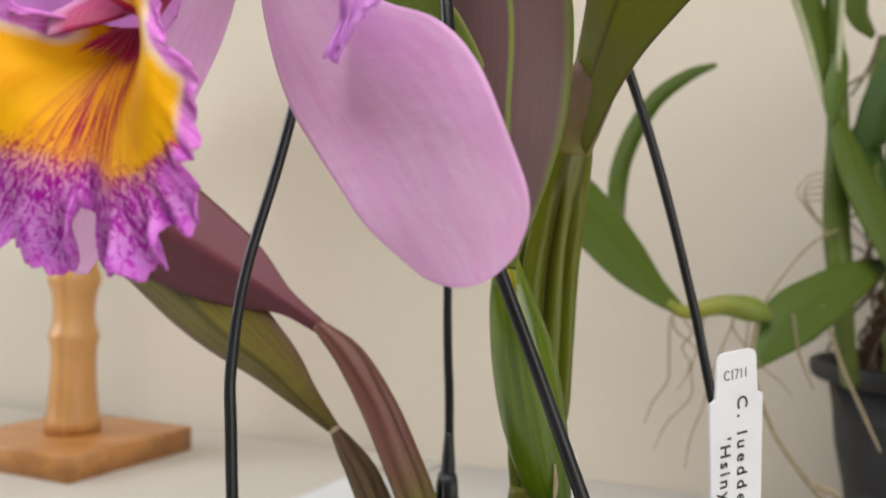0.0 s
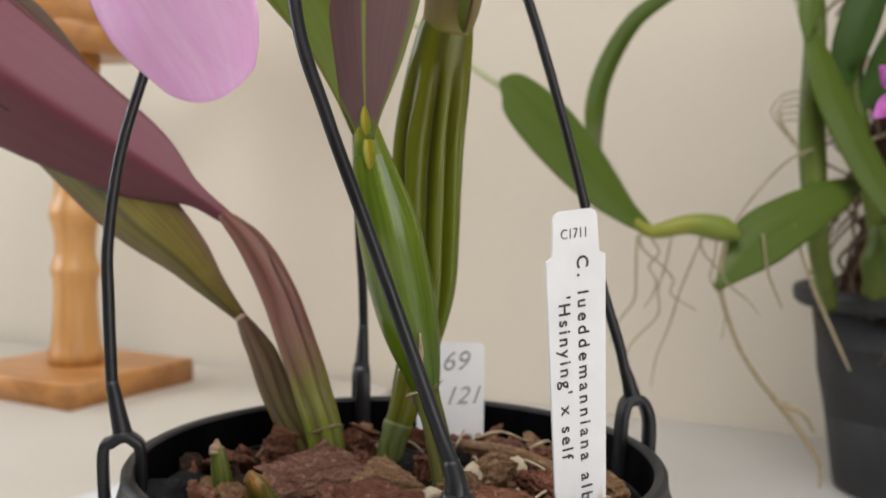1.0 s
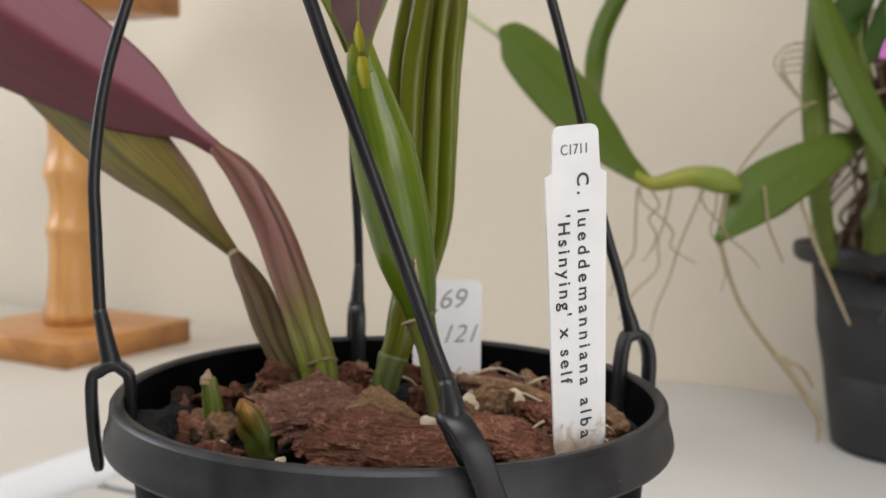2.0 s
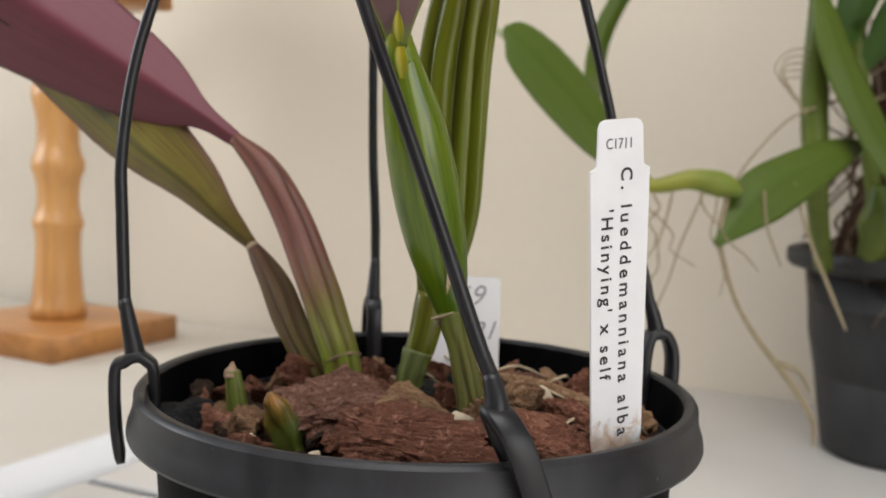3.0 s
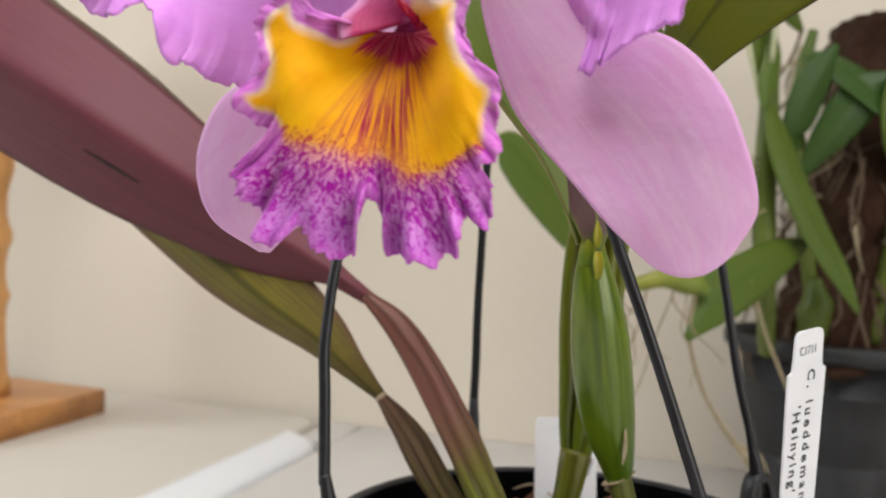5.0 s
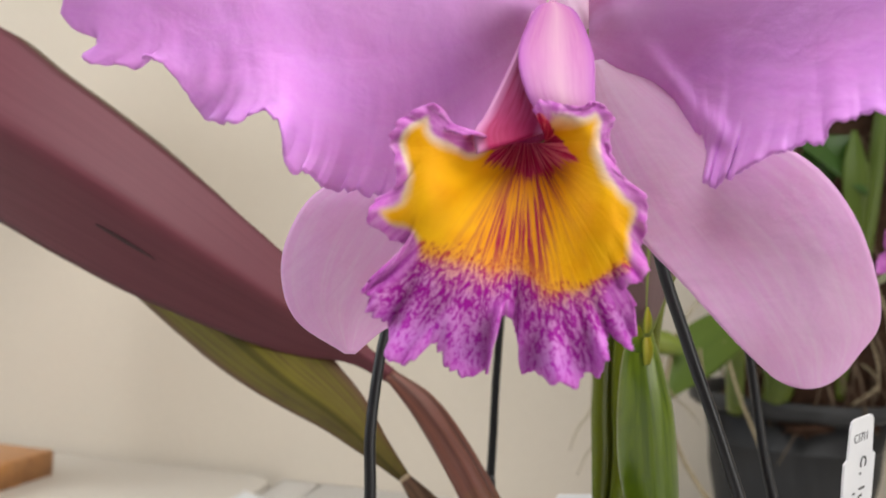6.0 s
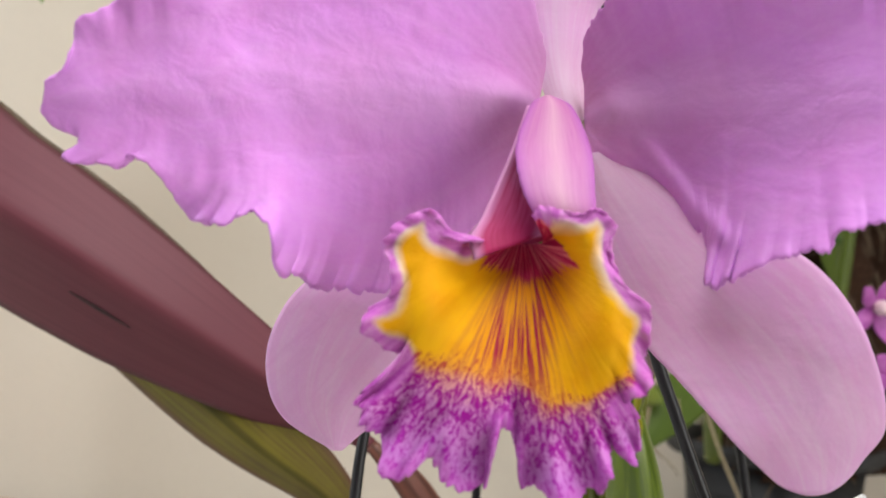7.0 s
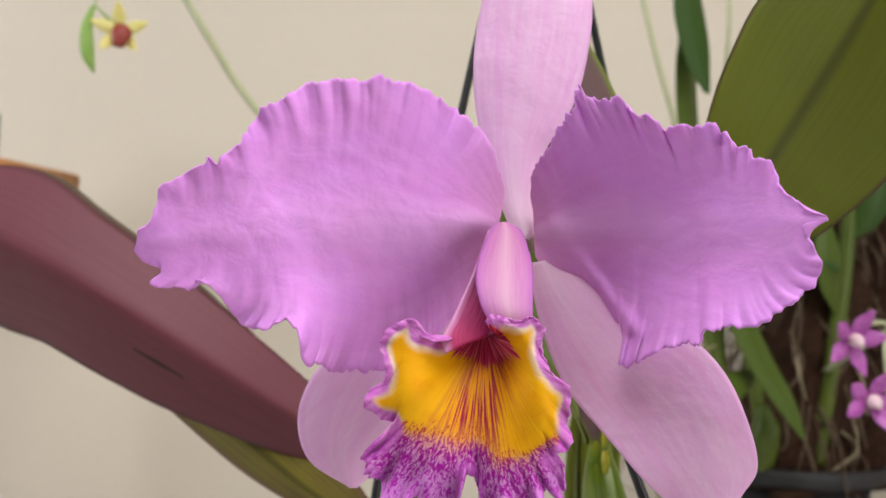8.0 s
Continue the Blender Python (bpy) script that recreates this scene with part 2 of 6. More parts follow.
BULB_PINK = blade("pink_brown_ribbed_bulb", (0.150, 0.200, 0.012), (0.190, 0.072, 0.052), (0.070, 0.028, 0.018), 0.42, 0.05, 16, None, 0.0, None, 0.6, 0.3, 0.6, 0.9, 0.22, (0.015, 0.05, 0.8), (0.18, 0.58))
BULB_GREY = blade("grey_brown_shrivelled_bulb", (0.100, 0.095, 0.018), (0.105, 0.048, 0.030), (0.032, 0.016, 0.010), 0.5, 0.0, 14, None, 0.0, None, 0.5, 0.3, 0.6, 0.9, 0.12)
NODE = plain("dry_joint", (0.17, 0.115, 0.06), (0.36, 0.27, 0.17), 300, 0.7, 5, 0.4, 0.0006)
OLD_STALK = blade("old_olive_stalk", (0.120, 0.085, 0.035), (0.110, 0.140, 0.016), (0.060, 0.050, 0.016), 0.5, 0.0, 8, None, 0.0, None, 0.5, 0.2, 0.7)
SCAR = plain("dark_leaf_scar", (0.022, 0.008, 0.009), (0.045, 0.015, 0.018), 500, 0.7)
HUSK = plain("dry_husk", (0.30, 0.22, 0.12), (0.56, 0.46, 0.33), 220, 0.7, 5, 0.4, 0.0008)
JOINT_SCAR = blade("yellow_joint", (0.19, 0.21, 0.008), (0.32, 0.26, 0.010), (0.26, 0.22, 0.010), 0.4, 0.1, 5, (0.16, 0.20, 0.008), 0.0, None, 0.5, 0.1, 0.4, 0.5)
SHEATH = blade("yellow_green_sheath", (0.070, 0.140, 0.005), (0.24, 0.235, 0.010), (0.15, 0.175, 0.010), 0.4, 0.1, 8, None, 0.0, None, 0.5, 0.1, 0.4, 0.9, 0.3, (0.015, 0.05, 0.8), (0.20, 0.75))
STUB_DRY = plain("dry_stub_tip", (0.20, 0.11, 0.06), (0.46, 0.32, 0.22), 260, 0.75, 5, 0.5, 0.0008)
OLD_SHOOT = blade("ochre_old_shoot", (0.055, 0.085, 0.012), (0.36, 0.15, 0.030), (0.035, 0.045, 0.006), 0.4, 0.1, 5, None, 0.0, None, 0.55, 0.4, 0.8, 0.9, 0.3, (0.015, 0.05, 0.8), (0.35, 0.85))
SHOOT_GREEN = blade("green_stub", (0.10, 0.13, 0.02), (0.17, 0.20, 0.04), (0.06, 0.07, 0.01), 0.4, 0.1, 7, None, 0.0)



def petal_skin(name, base, body, flush, vein, pale, wide, veins, lined, sheer, relief):
    """A petal: fine veins fan out from the flower's heart, a pale band along the midrib, a flush and cloudy patches."""
    k = Nodes(name)
    x, y, _ = k.split(k.attr("flow"))
    mm = k.attr("face")
    away = k.tree.nodes.new("ShaderNodeVectorMath")
    away.operation = "NORMALIZE"
    k.link(mm, away.inputs[0])
    ray = k.scaled(away.outputs[0], veins, veins, 0.0)
    slow = k.scaled(mm, 0.03, 0.03, 0.0)
    both = k.tree.nodes.new("ShaderNodeVectorMath")
    k.link(ray, both.inputs[0])
    k.link(slow, both.inputs[1])
    broad = k.noise(both.outputs[0], 0.42, 3, 0.55, 0.3)
    thin = k.noise(both.outputs[0], 1.7, 4, 0.6, 0.4)
    cloud = k.noise(mm, 0.055, 4, 0.6)
    cell = k.noise(mm, 1.1, 4, 0.7)
    crumple = k.noise(mm, 0.14, 3, 0.5, 0.3)
    col = k.ramp(x, (0.0, base), (0.22, body), (1.0, body))
    col = k.mix(k.math("MULTIPLY", k.ramp(cloud, (0.40, 0.0), (0.66, 1.0)), 0.55), col, flush)
    strip = k.noise(k.scaled(k.attr("flow"), 1.8, 6.5), 1.0, 5, 0.62, 0.5)
    col = k.mix(k.math("MULTIPLY", k.ramp(strip, (0.44, 0.0), (0.66, 1.0)), 2.2 * lined), col, pale)
    col = k.mix(k.math("MULTIPLY", k.ramp(broad, (0.40, 0.0), (0.64, 1.0)), lined), col, pale)
    col = k.mix(k.math("MULTIPLY", k.ramp(thin, (0.46, 0.0), (0.70, 1.0)), lined), col, vein)
    side = k.math("ABSOLUTE", y)
    col = k.mix(k.math("MULTIPLY", k.ramp(side, (0.02, 0.6), (wide, 0.0)), k.ramp(x, (0.0, 1.0), (0.75, 0.15))), col, pale)
    col = k.mix(k.math("MULTIPLY", k.ramp(cell, (0.35, 0.0), (0.75, 1.0)), 0.20), col, pale)
    k.set(Base_Color=col, Roughness=0.52, Specular_IOR_Level=0.3, Sheen_Weight=0.10, Sheen_Roughness=0.4)
    k.bump(k.math("ADD", k.math("ADD", k.math("MULTIPLY", thin, 0.05), k.math("MULTIPLY", crumple, 1.6)), k.math("MULTIPLY", cell, 0.12)), relief, 0.0012)
    k.see_through(col, sheer)
    return k.mat


PETAL = petal_skin("lilac_petal", (0.74, 0.34, 0.60), (0.76, 0.305, 0.84), (0.77, 0.28, 0.76), (0.62, 0.20, 0.70), (0.87, 0.52, 0.89), 0.34, 15.0, 0.07, 0.20, 0.30)
SEPAL = petal_skin("pale_lilac_sepal", (0.80, 0.56, 0.66), (0.90, 0.53, 0.87), (0.88, 0.48, 0.77), (0.78, 0.35, 0.73), (0.93, 0.73, 0.90), 0.5, 20.0, 0.24, 0.34, 0.25)
TUBE = blade("rosy_lip_tube", (0.60, 0.22, 0.46), (0.66, 0.30, 0.56), (0.56, 0.17, 0.46), 0.5, 0.0, 8, (0.52, 0.15, 0.54), 0.2, (0.76, 0.48, 0.58), 0.7, 0.25, 0.6, 0.66, 0.25, (0.0, 0.5, 0.6))
COLUMN = plain("pale_column", (0.60, 0.56, 0.46), (0.68, 0.52, 0.56), 120, 0.4)


def lip_mat():
    """Yellow lobes, crimson veined throat, and a mottled purple frilled edge; the three pigments lie on the mesh."""
    k = Nodes("veined_orchid_lip")
    pig = k.split(k.attr("pigment"))
    ray = k.attr("flow")
    mm = k.attr("face")
    fine = k.noise(mm, 0.85, 5, 0.7, 0.8)
    veins = k.noise(k.scaled(ray, 1.6, 58), 1.0, 3, 0.55, 0.45)
    streak = k.noise(k.scaled(ray, 3.0, 120), 1.0, 3, 0.6, 0.5)
    shift = k.tree.nodes.new("ShaderNodeVectorMath")
    k.link(mm, shift.inputs[0])
    shift.inputs[1].default_value = (10.0, 31.0, 0.0)
    turn = k.tree.nodes.new("ShaderNodeVectorMath")
    turn.operation = "NORMALIZE"
    k.link(shift.outputs[0], turn.inputs[0])
    spread = k.tree.nodes.new("ShaderNodeVectorMath")
    k.link(k.scaled(turn.outputs[0], 26.0, 26.0, 0.0), spread.inputs[0])
    k.link(k.scaled(shift.outputs[0], 0.45, 0.45, 0.0), spread.inputs[1])
    speck = k.noise(spread.outputs[0], 1.15, 4, 0.6, 0.9)
    grit = k.noise(mm, 2.3, 3, 0.6, 0.9)
    yellow = k.ramp(k.noise(mm, 0.12, 3), (0.3, (0.84, 0.37, 0.001)), (0.7, (0.90, 0.49, 0.003)))
    white = (0.80, 0.66, 0.58)
    front = pig[2]
    col = k.mix(k.ramp(k.math("ADD", pig[0], k.math("MULTIPLY", k.math("SUBTRACT", fine, 0.5), 0.18)), (0.0, 0.0), (0.85, 1.0)), white, yellow)
    # red veins run out of the throat over the yellow
    fan = k.attr("veined", "Fac")
    col = k.mix(k.math("MULTIPLY", fan, 0.40), col, (0.74, 0.20, 0.01))
    run = k.math("MULTIPLY", k.ramp(k.math("ADD", k.math("MULTIPLY", veins, 0.6), k.math("MULTIPLY", streak, 0.4)), (0.48, 0.0), (0.54, 1.0)), fan)
    col = k.mix(run, col, (0.36, 0.012, 0.06))
    # the ground turns from yellow through salmon to pale lilac, and the dots close up
    ground = k.ramp(front, (0.0, (0.84, 0.40, 0.01)), (0.24, (0.80, 0.34, 0.06)), (0.38, (0.74, 0.34, 0.30)), (0.52, (0.66, 0.27, 0.60)), (1.0, (0.60, 0.22, 0.64)))
    col = k.mix(k.ramp(front, (0.05, 0.0), (0.38, 1.0)), col, ground)
    dots = k.math("ADD", k.math("ADD", k.math("MULTIPLY", speck, 0.72), k.math("MULTIPLY", grit, 0.28)), 0.0)
    dots = k.math("ADD", dots, k.ramp(front, (0.0, -0.05), (0.20, 0.045), (0.40, 0.105), (0.58, 0.105), (0.80, 0.070), (1.0, 0.055)))
    dots = k.ramp(dots, (0.560, 0.0), (0.610, 1.0))
    ink = k.ramp(front, (0.0, (0.56, 0.12, 0.02)), (0.25, (0.48, 0.05, 0.05)), (0.45, (0.37, 0.006, 0.29)), (1.0, (0.42, 0.018, 0.42)))
    col = k.mix(k.math("MULTIPLY", dots, k.ramp(front, (0.03, 0.0), (0.14, 1.0))), col, ink)
    # plain lilac frill with short darker veins across it
    edge = k.ramp(k.math("ADD", k.math("MULTIPLY", streak, 0.7), k.math("MULTIPLY", fine, 0.3)), (0.36, (0.50, 0.05, 0.50)), (0.50, (0.63, 0.14, 0.61)), (0.66, (0.72, 0.29, 0.70)))
    col = k.mix(k.ramp(k.math("ADD", k.attr("rim", "Fac"), k.math("MULTIPLY", k.math("SUBTRACT", fine, 0.5), 0.5)), (0.25, 0.0), (0.70, 0.9)), col, edge)
    crimson = k.ramp(veins, (0.40, (0.36, 0.003, 0.060)), (0.50, (0.60, 0.022, 0.12)), (0.58, (0.76, 0.20, 0.25)))
    col = k.mix(k.ramp(k.math("SUBTRACT", pig[1], k.math("MULTIPLY", k.math("SUBTRACT", veins, 0.5), 1.6)), (0.38, 0.0), (0.60, 1.0)), col, crimson)
    k.set(Base_Color=col, Roughness=0.55, Specular_IOR_Level=0.15)
    k.bump(k.math("ADD", k.math("ADD", veins, streak), k.math("MULTIPLY", fine, 0.6)), 0.35, 0.0006)
    k.see_through(col, 0.16)
    return k.mat


LIP = lip_mat()
FAR_LEAF = blade("fresh_green_leaf", (0.085, 0.122, 0.014), (0.078, 0.126, 0.016), (0.055, 0.090, 0.010), 0.42, 0.05, 18, None, 0.15, (0.06, 0.10, 0.014), 0.3)
FAR_LEAF_DARK = blade("dark_green_leaf", (0.037, 0.080, 0.011), (0.035, 0.082, 0.013), (0.024, 0.056, 0.008), 0.42, 0.05, 18, None, 0.12, None, 0.3)
FAR_CANE = blade("yellow_green_cane", (0.10, 0.125, 0.016), (0.062, 0.098, 0.013), (0.045, 0.065, 0.009), 0.45, 0.05, 6, None, 0.0)
FAR_BULB = blade("yellowing_bulb", (0.30, 0.27, 0.035), (0.13, 0.19, 0.03), (0.12, 0.14, 0.02), 0.45, 0.05, 6, None, 0.0)
ROOT = plain("pale_aerial_root", (0.19, 0.145, 0.08), (0.34, 0.28, 0.18), 120, 0.8, 5, 0.4)
ROOT_DARK = plain("brown_root", (0.05, 0.030, 0.016), (0.13, 0.085, 0.05), 90, 0.85, 5, 0.5)
CORK = bark_mat("brown_cork", (0.010, 0.005, 0.003), (0.046, 0.020, 0.010), (0.095, 0.050, 0.027))
FLOWER_STEM = plain("olive_flower_stem", (0.22, 0.19, 0.11), (0.32, 0.28, 0.18), 160, 0.5, 5, 0.1)
STEM_PALE = plain("pale_green_stem", (0.36, 0.38, 0.22), (0.46, 0.47, 0.30), 120, 0.5, 5, 0.1)
SMALL_PURPLE = plain("bright_purple_petal", (0.30, 0.03, 0.28), (0.46, 0.14, 0.42), 160, 0.5, 5, 0.2)
SMALL_YELLOW = plain("pale_yellow_petal", (0.62, 0.55, 0.14), (0.70, 0.64, 0.26), 160, 0.5, 5, 0.2)
SMALL_RED = plain("dark_red_lip", (0.18, 0.014, 0.010), (0.30, 0.04, 0.02), 160, 0.5, 5, 0.2)
BUD_GREEN = plain("green_bud", (0.16, 0.30, 0.05), (0.26, 0.40, 0.08), 160, 0.5, 5, 0.2)


# ---- building ----
def part(name, shape, material, parent=None, label="", smooth=True, thick=0.0, kind="", crease=0):
    """One mesh object from (points, faces[, attributes]) in world metres, under a thing or a part."""
    points, faces = shape[0], shape[1]
    base = Vector((0, 0, 0))
    root = parent
    while root is not None:
        base = base + root.location
        root = root.parent
    me = bpy.data.meshes.new(name)
    me.from_pydata([tuple(Vector(p) - base) for p in points], [], faces)
    if len(shape) > 2:
        for key, values in shape[2].items():
            flat = np.array(values, dtype=np.float32)
            a = me.attributes.new(key, "FLOAT_VECTOR" if flat.ndim == 2 else "FLOAT", "POINT")
            a.data.foreach_set("vector" if flat.ndim == 2 else "value", flat.ravel())
    me.materials.append(material)
    if smooth:
        me.polygons.foreach_set("use_smooth", [True] * len(me.polygons))
    if crease:
        me.set_sharp_from_angle(angle=radians(crease))
    me.update()
    ob = new(name, me)
    ob.parent = parent
    if thick:
        m = ob.modifiers.new("thickness", "SOLIDIFY")
        m.thickness, m.offset = thick, 0.0
    if label or kind:
        tagged(ob, label, kind=kind)
    return ob


def thing(name, at, label, category, group="", kind=""):
    ob = new(name)
    ob.empty_display_size = 0.02
    ob.location = at
    return tagged(ob, label, category, group, kind)


def spline(points, n):
    """n points evenly along a smooth curve through the given ones."""
    p = np.array(points, float)
    if len(p) == 2:
        return p[0] + (p[1] - p[0]) * np.linspace(0, 1, n)[:, None]
    q = np.vstack([2 * p[0] - p[1], p, 2 * p[-1] - p[-2]])
    out = []
    for t in np.linspace(0, len(p) - 1, n):
        i = min(int(t), len(p) - 2)
        f = t - i
        a, b, c, d = q[i : i + 4]
        out.append(0.5 * (2 * b + (c - a) * f + (2 * a - 5 * b + 4 * c - d) * f * f + (3 * b - a - 3 * c + d) * f ** 3))
    return np.array(out)


def grid_faces(rows, cols, closed=False):
    faces = []
    for i in range(rows - 1):
        for j in range(cols if closed else cols - 1):
            a, b = i * cols + j, i * cols + (j + 1) % cols
            faces.append((a, b, b + cols, a + cols))
    return faces


def sweep(points, radii, n=24, sides=14, flat=1.0, side=(1, 0, 0), ribs=0, rib_depth=0.0, wobble=0.0, seed=0):
    """A closed tube along a curve, with an oval and, if wanted, ribbed section."""
    c = spline(points, n)
    r = spline([(v, 0, 0) for v in radii], n)[:, 0]
    rnd = random.Random(seed)
    ph = [rnd.uniform(0, 6.28) for _ in range(6)]
    verts, flow, groove_shade = [], [], []
    for i in range(n):
        t = Vector(c[min(i + 1, n - 1)] - c[max(i - 1, 0)]).normalized()
        x = (Vector(side) - t * t.dot(Vector(side))).normalized()
        y = t.cross(x)
        s = i / (n - 1)
        for j in range(sides):
            a = 2 * math.pi * j / sides
            k = max(r[i], 1e-5)
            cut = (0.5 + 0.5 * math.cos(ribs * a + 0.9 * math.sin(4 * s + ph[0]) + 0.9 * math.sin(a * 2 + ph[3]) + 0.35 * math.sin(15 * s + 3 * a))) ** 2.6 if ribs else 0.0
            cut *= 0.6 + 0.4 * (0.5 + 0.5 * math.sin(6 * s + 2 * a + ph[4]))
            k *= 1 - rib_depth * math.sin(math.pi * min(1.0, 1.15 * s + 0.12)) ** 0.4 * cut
            # How deep the rib is cut here, for the painted groove shade.
            groove_shade.append(min(1.0, 1.25 * cut) if rib_depth > 0.12 else 0.0)
            if wobble:
                k *= 1 + wobble * (math.sin(9 * s + ph[1] + 2 * a) + math.sin(17 * s + ph[2] - a)) * 0.5
            verts.append(Vector(c[i]) + x * (k * math.cos(a)) + y * (k * flat * math.sin(a)))
            flow.append((s, math.sin(a * 0.5) * 2 - 1, 0))
    faces = grid_faces(n, sides, True)
    faces.append(tuple(reversed(range(sides))))
    faces.append(tuple(range((n - 1) * sides, n * sides)))
    return verts, faces, {"flow": flow, "groove_shade": groove_shade}


def leaf(points, widths, facing, fold=0.25, n=36, cols=15, wave=0.0, twist=0.0, seed=0, halves=(1.0, 1.0)):
    """A leaf along a curve. facing: the way its keel points; fold: how deep the trough is, of the half width; halves: how broad each side is."""
    c = spline(points, n)
    w = spline([(v, 0, 0) for v in widths], n)[:, 0]
    rnd = random.Random(seed)
    p1, p2 = rnd.uniform(0, 6), rnd.uniform(0, 6)
    verts, flow = [], []
    for i in range(n):
        t = Vector(c[min(i + 1, n - 1)] - c[max(i - 1, 0)]).normalized()
        f = Vector(facing)
        f = (f - t * t.dot(f)).normalized()
        if twist:
            f = Matrix.Rotation(twist * i / (n - 1), 3, t) @ f
        x = t.cross(f)
        s = i / (n - 1)
        for j in range(cols):
            v = 2 * j / (cols - 1) - 1
            bow = math.sqrt(v * v + 0.012) - 0.11
            edge = wave * abs(v) ** 2 * math.sin(11 * s + (p1 if v > 0 else p2))
            k = max(w[i], 1e-5)
            verts.append(Vector(c[i]) + x * (k * v * halves[v > 0]) - f * (k * (fold * bow + edge)))
            flow.append((s, v, 0))
    return verts, grid_faces(n, cols), {"flow": flow}


def lathe(profile, centre, sides=64):
    """A turned shape from (radius, height) pairs."""
    verts = []
    for rad, z in profile:
        for j in range(sides):
            a = 2 * math.pi * j / sides
            verts.append((centre[0] + rad * math.cos(a), centre[1] + rad * math.sin(a), centre[2] + z))
    faces = grid_faces(len(profile), sides, True)
    return verts, faces


def prism(corners, z0, z1, bevel=0.0, steps=3, ease_bottom=False):
    """A slab over a convex outline (anticlockwise), its edges rounded by bevel."""
    mid = sum((Vector((x, y)) for x, y in corners), Vector((0, 0))) / len(corners)
    rings = []
    if ease_bottom and bevel:
        for i in range(steps + 1):
            a = math.pi / 2 * i / steps
            rings.append((bevel * (1 - math.sin(a)), z0 + bevel * (1 - math.cos(a))))
    else:
        rings.append((0.0, z0))
    if bevel:
        for i in range(steps + 1):
            a = math.pi / 2 * i / steps
            rings.append((bevel * (1 - math.cos(a)), z1 - bevel * (1 - math.sin(a))))
    else:
        rings.append((0.0, z1))
    verts = []
    for inset, z in rings:
        for x, y in corners:
            d = mid - Vector((x, y))
            verts.append((x + d.x / d.length * inset * 1.3, y + d.y / d.length * inset * 1.3, z))
    m = len(corners)
    faces = grid_faces(len(rings), m, True)
    faces.append(tuple(reversed(range(m))))
    faces.append(tuple(range((len(rings) - 1) * m, len(rings) * m)))
    return verts, faces


def box_uv(u0, u1, v0, v1, z0, z1, bevel=0.0):
    """A slab laid out along the back wall's directions."""
    c = [wall_point(u, v, 0) for u, v in ((u0, v0), (u0, v1), (u1, v1), (u1, v0))]
    return prism([(p.x, p.y) for p in c], z0, z1, bevel)


def joined(*shapes):
    verts, faces = [], []
    for v, f, *_ in shapes:
        k = len(verts)
        verts += list(v)
        faces += [tuple(i + k for i in face) for face in f]
    return verts, faces


# ---- the room ----
def wall_with_window(name, a, b, hole, label):
    """A wall slab from a to b (uv corners), with a window opening (start, end, sill, head) along it."""
    (u0, v0), (u1, v1) = a, b
    run = Vector((u1 - u0, v1 - v0))
    length = run.length
    run.normalize()
    out = Vector((run.y, -run.x)) * 0.12

    def slab(s0, s1, z0, z1):
        c = []
        for s, k in ((s0, 0), (s1, 0), (s1, 1), (s0, 1)):
            p = Vector((u0, v0)) + run * s + out * k
            q = wall_point(p.x, p.y, 0)
            c.append((q.x, q.y))
        return prism(c, z0, z1)

    if hole:
        s0, s1, z0, z1 = hole
        shape = joined(slab(0, s0, FLOOR_Z, CEIL_Z), slab(s1, length, FLOOR_Z, CEIL_Z), slab(s0, s1, FLOOR_Z, z0), slab(s0, s1, z1, CEIL_Z))
    else:
        shape = slab(0, length, FLOOR_Z, CEIL_Z)
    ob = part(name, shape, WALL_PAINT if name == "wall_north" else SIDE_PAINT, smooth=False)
    tagged(ob, label, "wall", kind="structure")
    if hole:
        win = thing("window_1", tuple(wall_point(u0, v0, 0)), "white painted window frame in an unseen darkened wall", "window", kind="structure")
        for k0, k1, h0, h1 in ((s0, s0 + 0.05, z0, z1), (s1 - 0.05, s1, z0, z1), (s0 + 0.05, s1 - 0.05, z0, z0 + 0.05), (s0 + 0.05, s1 - 0.05, z1 - 0.05, z1)):
            part("window_frame", slab(k0, k1, h0, h1), WHITE_FRAME, win, smooth=False)


wall_with_window("wall_north", (ROOM_L, 0), (ROOM_R, 0), None, "cream painted plaster wall behind the plants")
# These three walls are never in view; their dark tone limits bounced light.
wall_with_window("wall_east", (ROOM_R, 0), (ROOM_R, ROOM_D), (1.15, 2.65, -0.85, 1.25), "unseen taupe wall, darkened to cut bounced light, with a tall glazed opening")
wall_with_window("wall_south", (ROOM_R, ROOM_D), (ROOM_L, ROOM_D), None, "unseen taupe wall, darkened to cut bounced light")
wall_with_window("wall_west", (ROOM_L, ROOM_D), (ROOM_L, 0), (0.85, 2.25, 0.50, 1.52), "unseen taupe wall, darkened to cut bounced light, with a high window")
tagged(part("floor", box_uv(ROOM_L, ROOM_R, 0, ROOM_D, FLOOR_Z - 0.1, FLOOR_Z), FLOOR_TILE, smooth=False), "plain dark brown floor under the bench", "floor", kind="structure")
s_u0, s_u1, s_v0, s_v1 = SKYLIGHT
roof = joined(box_uv(ROOM_L, s_u0, 0, ROOM_D, CEIL_Z, CEIL_Z + 0.1), box_uv(s_u1, ROOM_R, 0, ROOM_D, CEIL_Z, CEIL_Z + 0.1), box_uv(s_u0, s_u1, 0, s_v0, CEIL_Z, CEIL_Z + 0.1), box_uv(s_u0, s_u1, s_v1, ROOM_D, CEIL_Z, CEIL_Z + 0.1))
tagged(part("ceiling", roof, CEILING_PAINT, smooth=False), "white ceiling with an open skylight", "ceiling", kind="structure")

# ---- the bench ----
BENCH_Z = -0.008
# cream table with a white sloping edging strip
table = thing("side_table", tuple(wall_point(-0.7, 0.6, -0.02)), "cream topped table with a white rounded edging strip", "table")


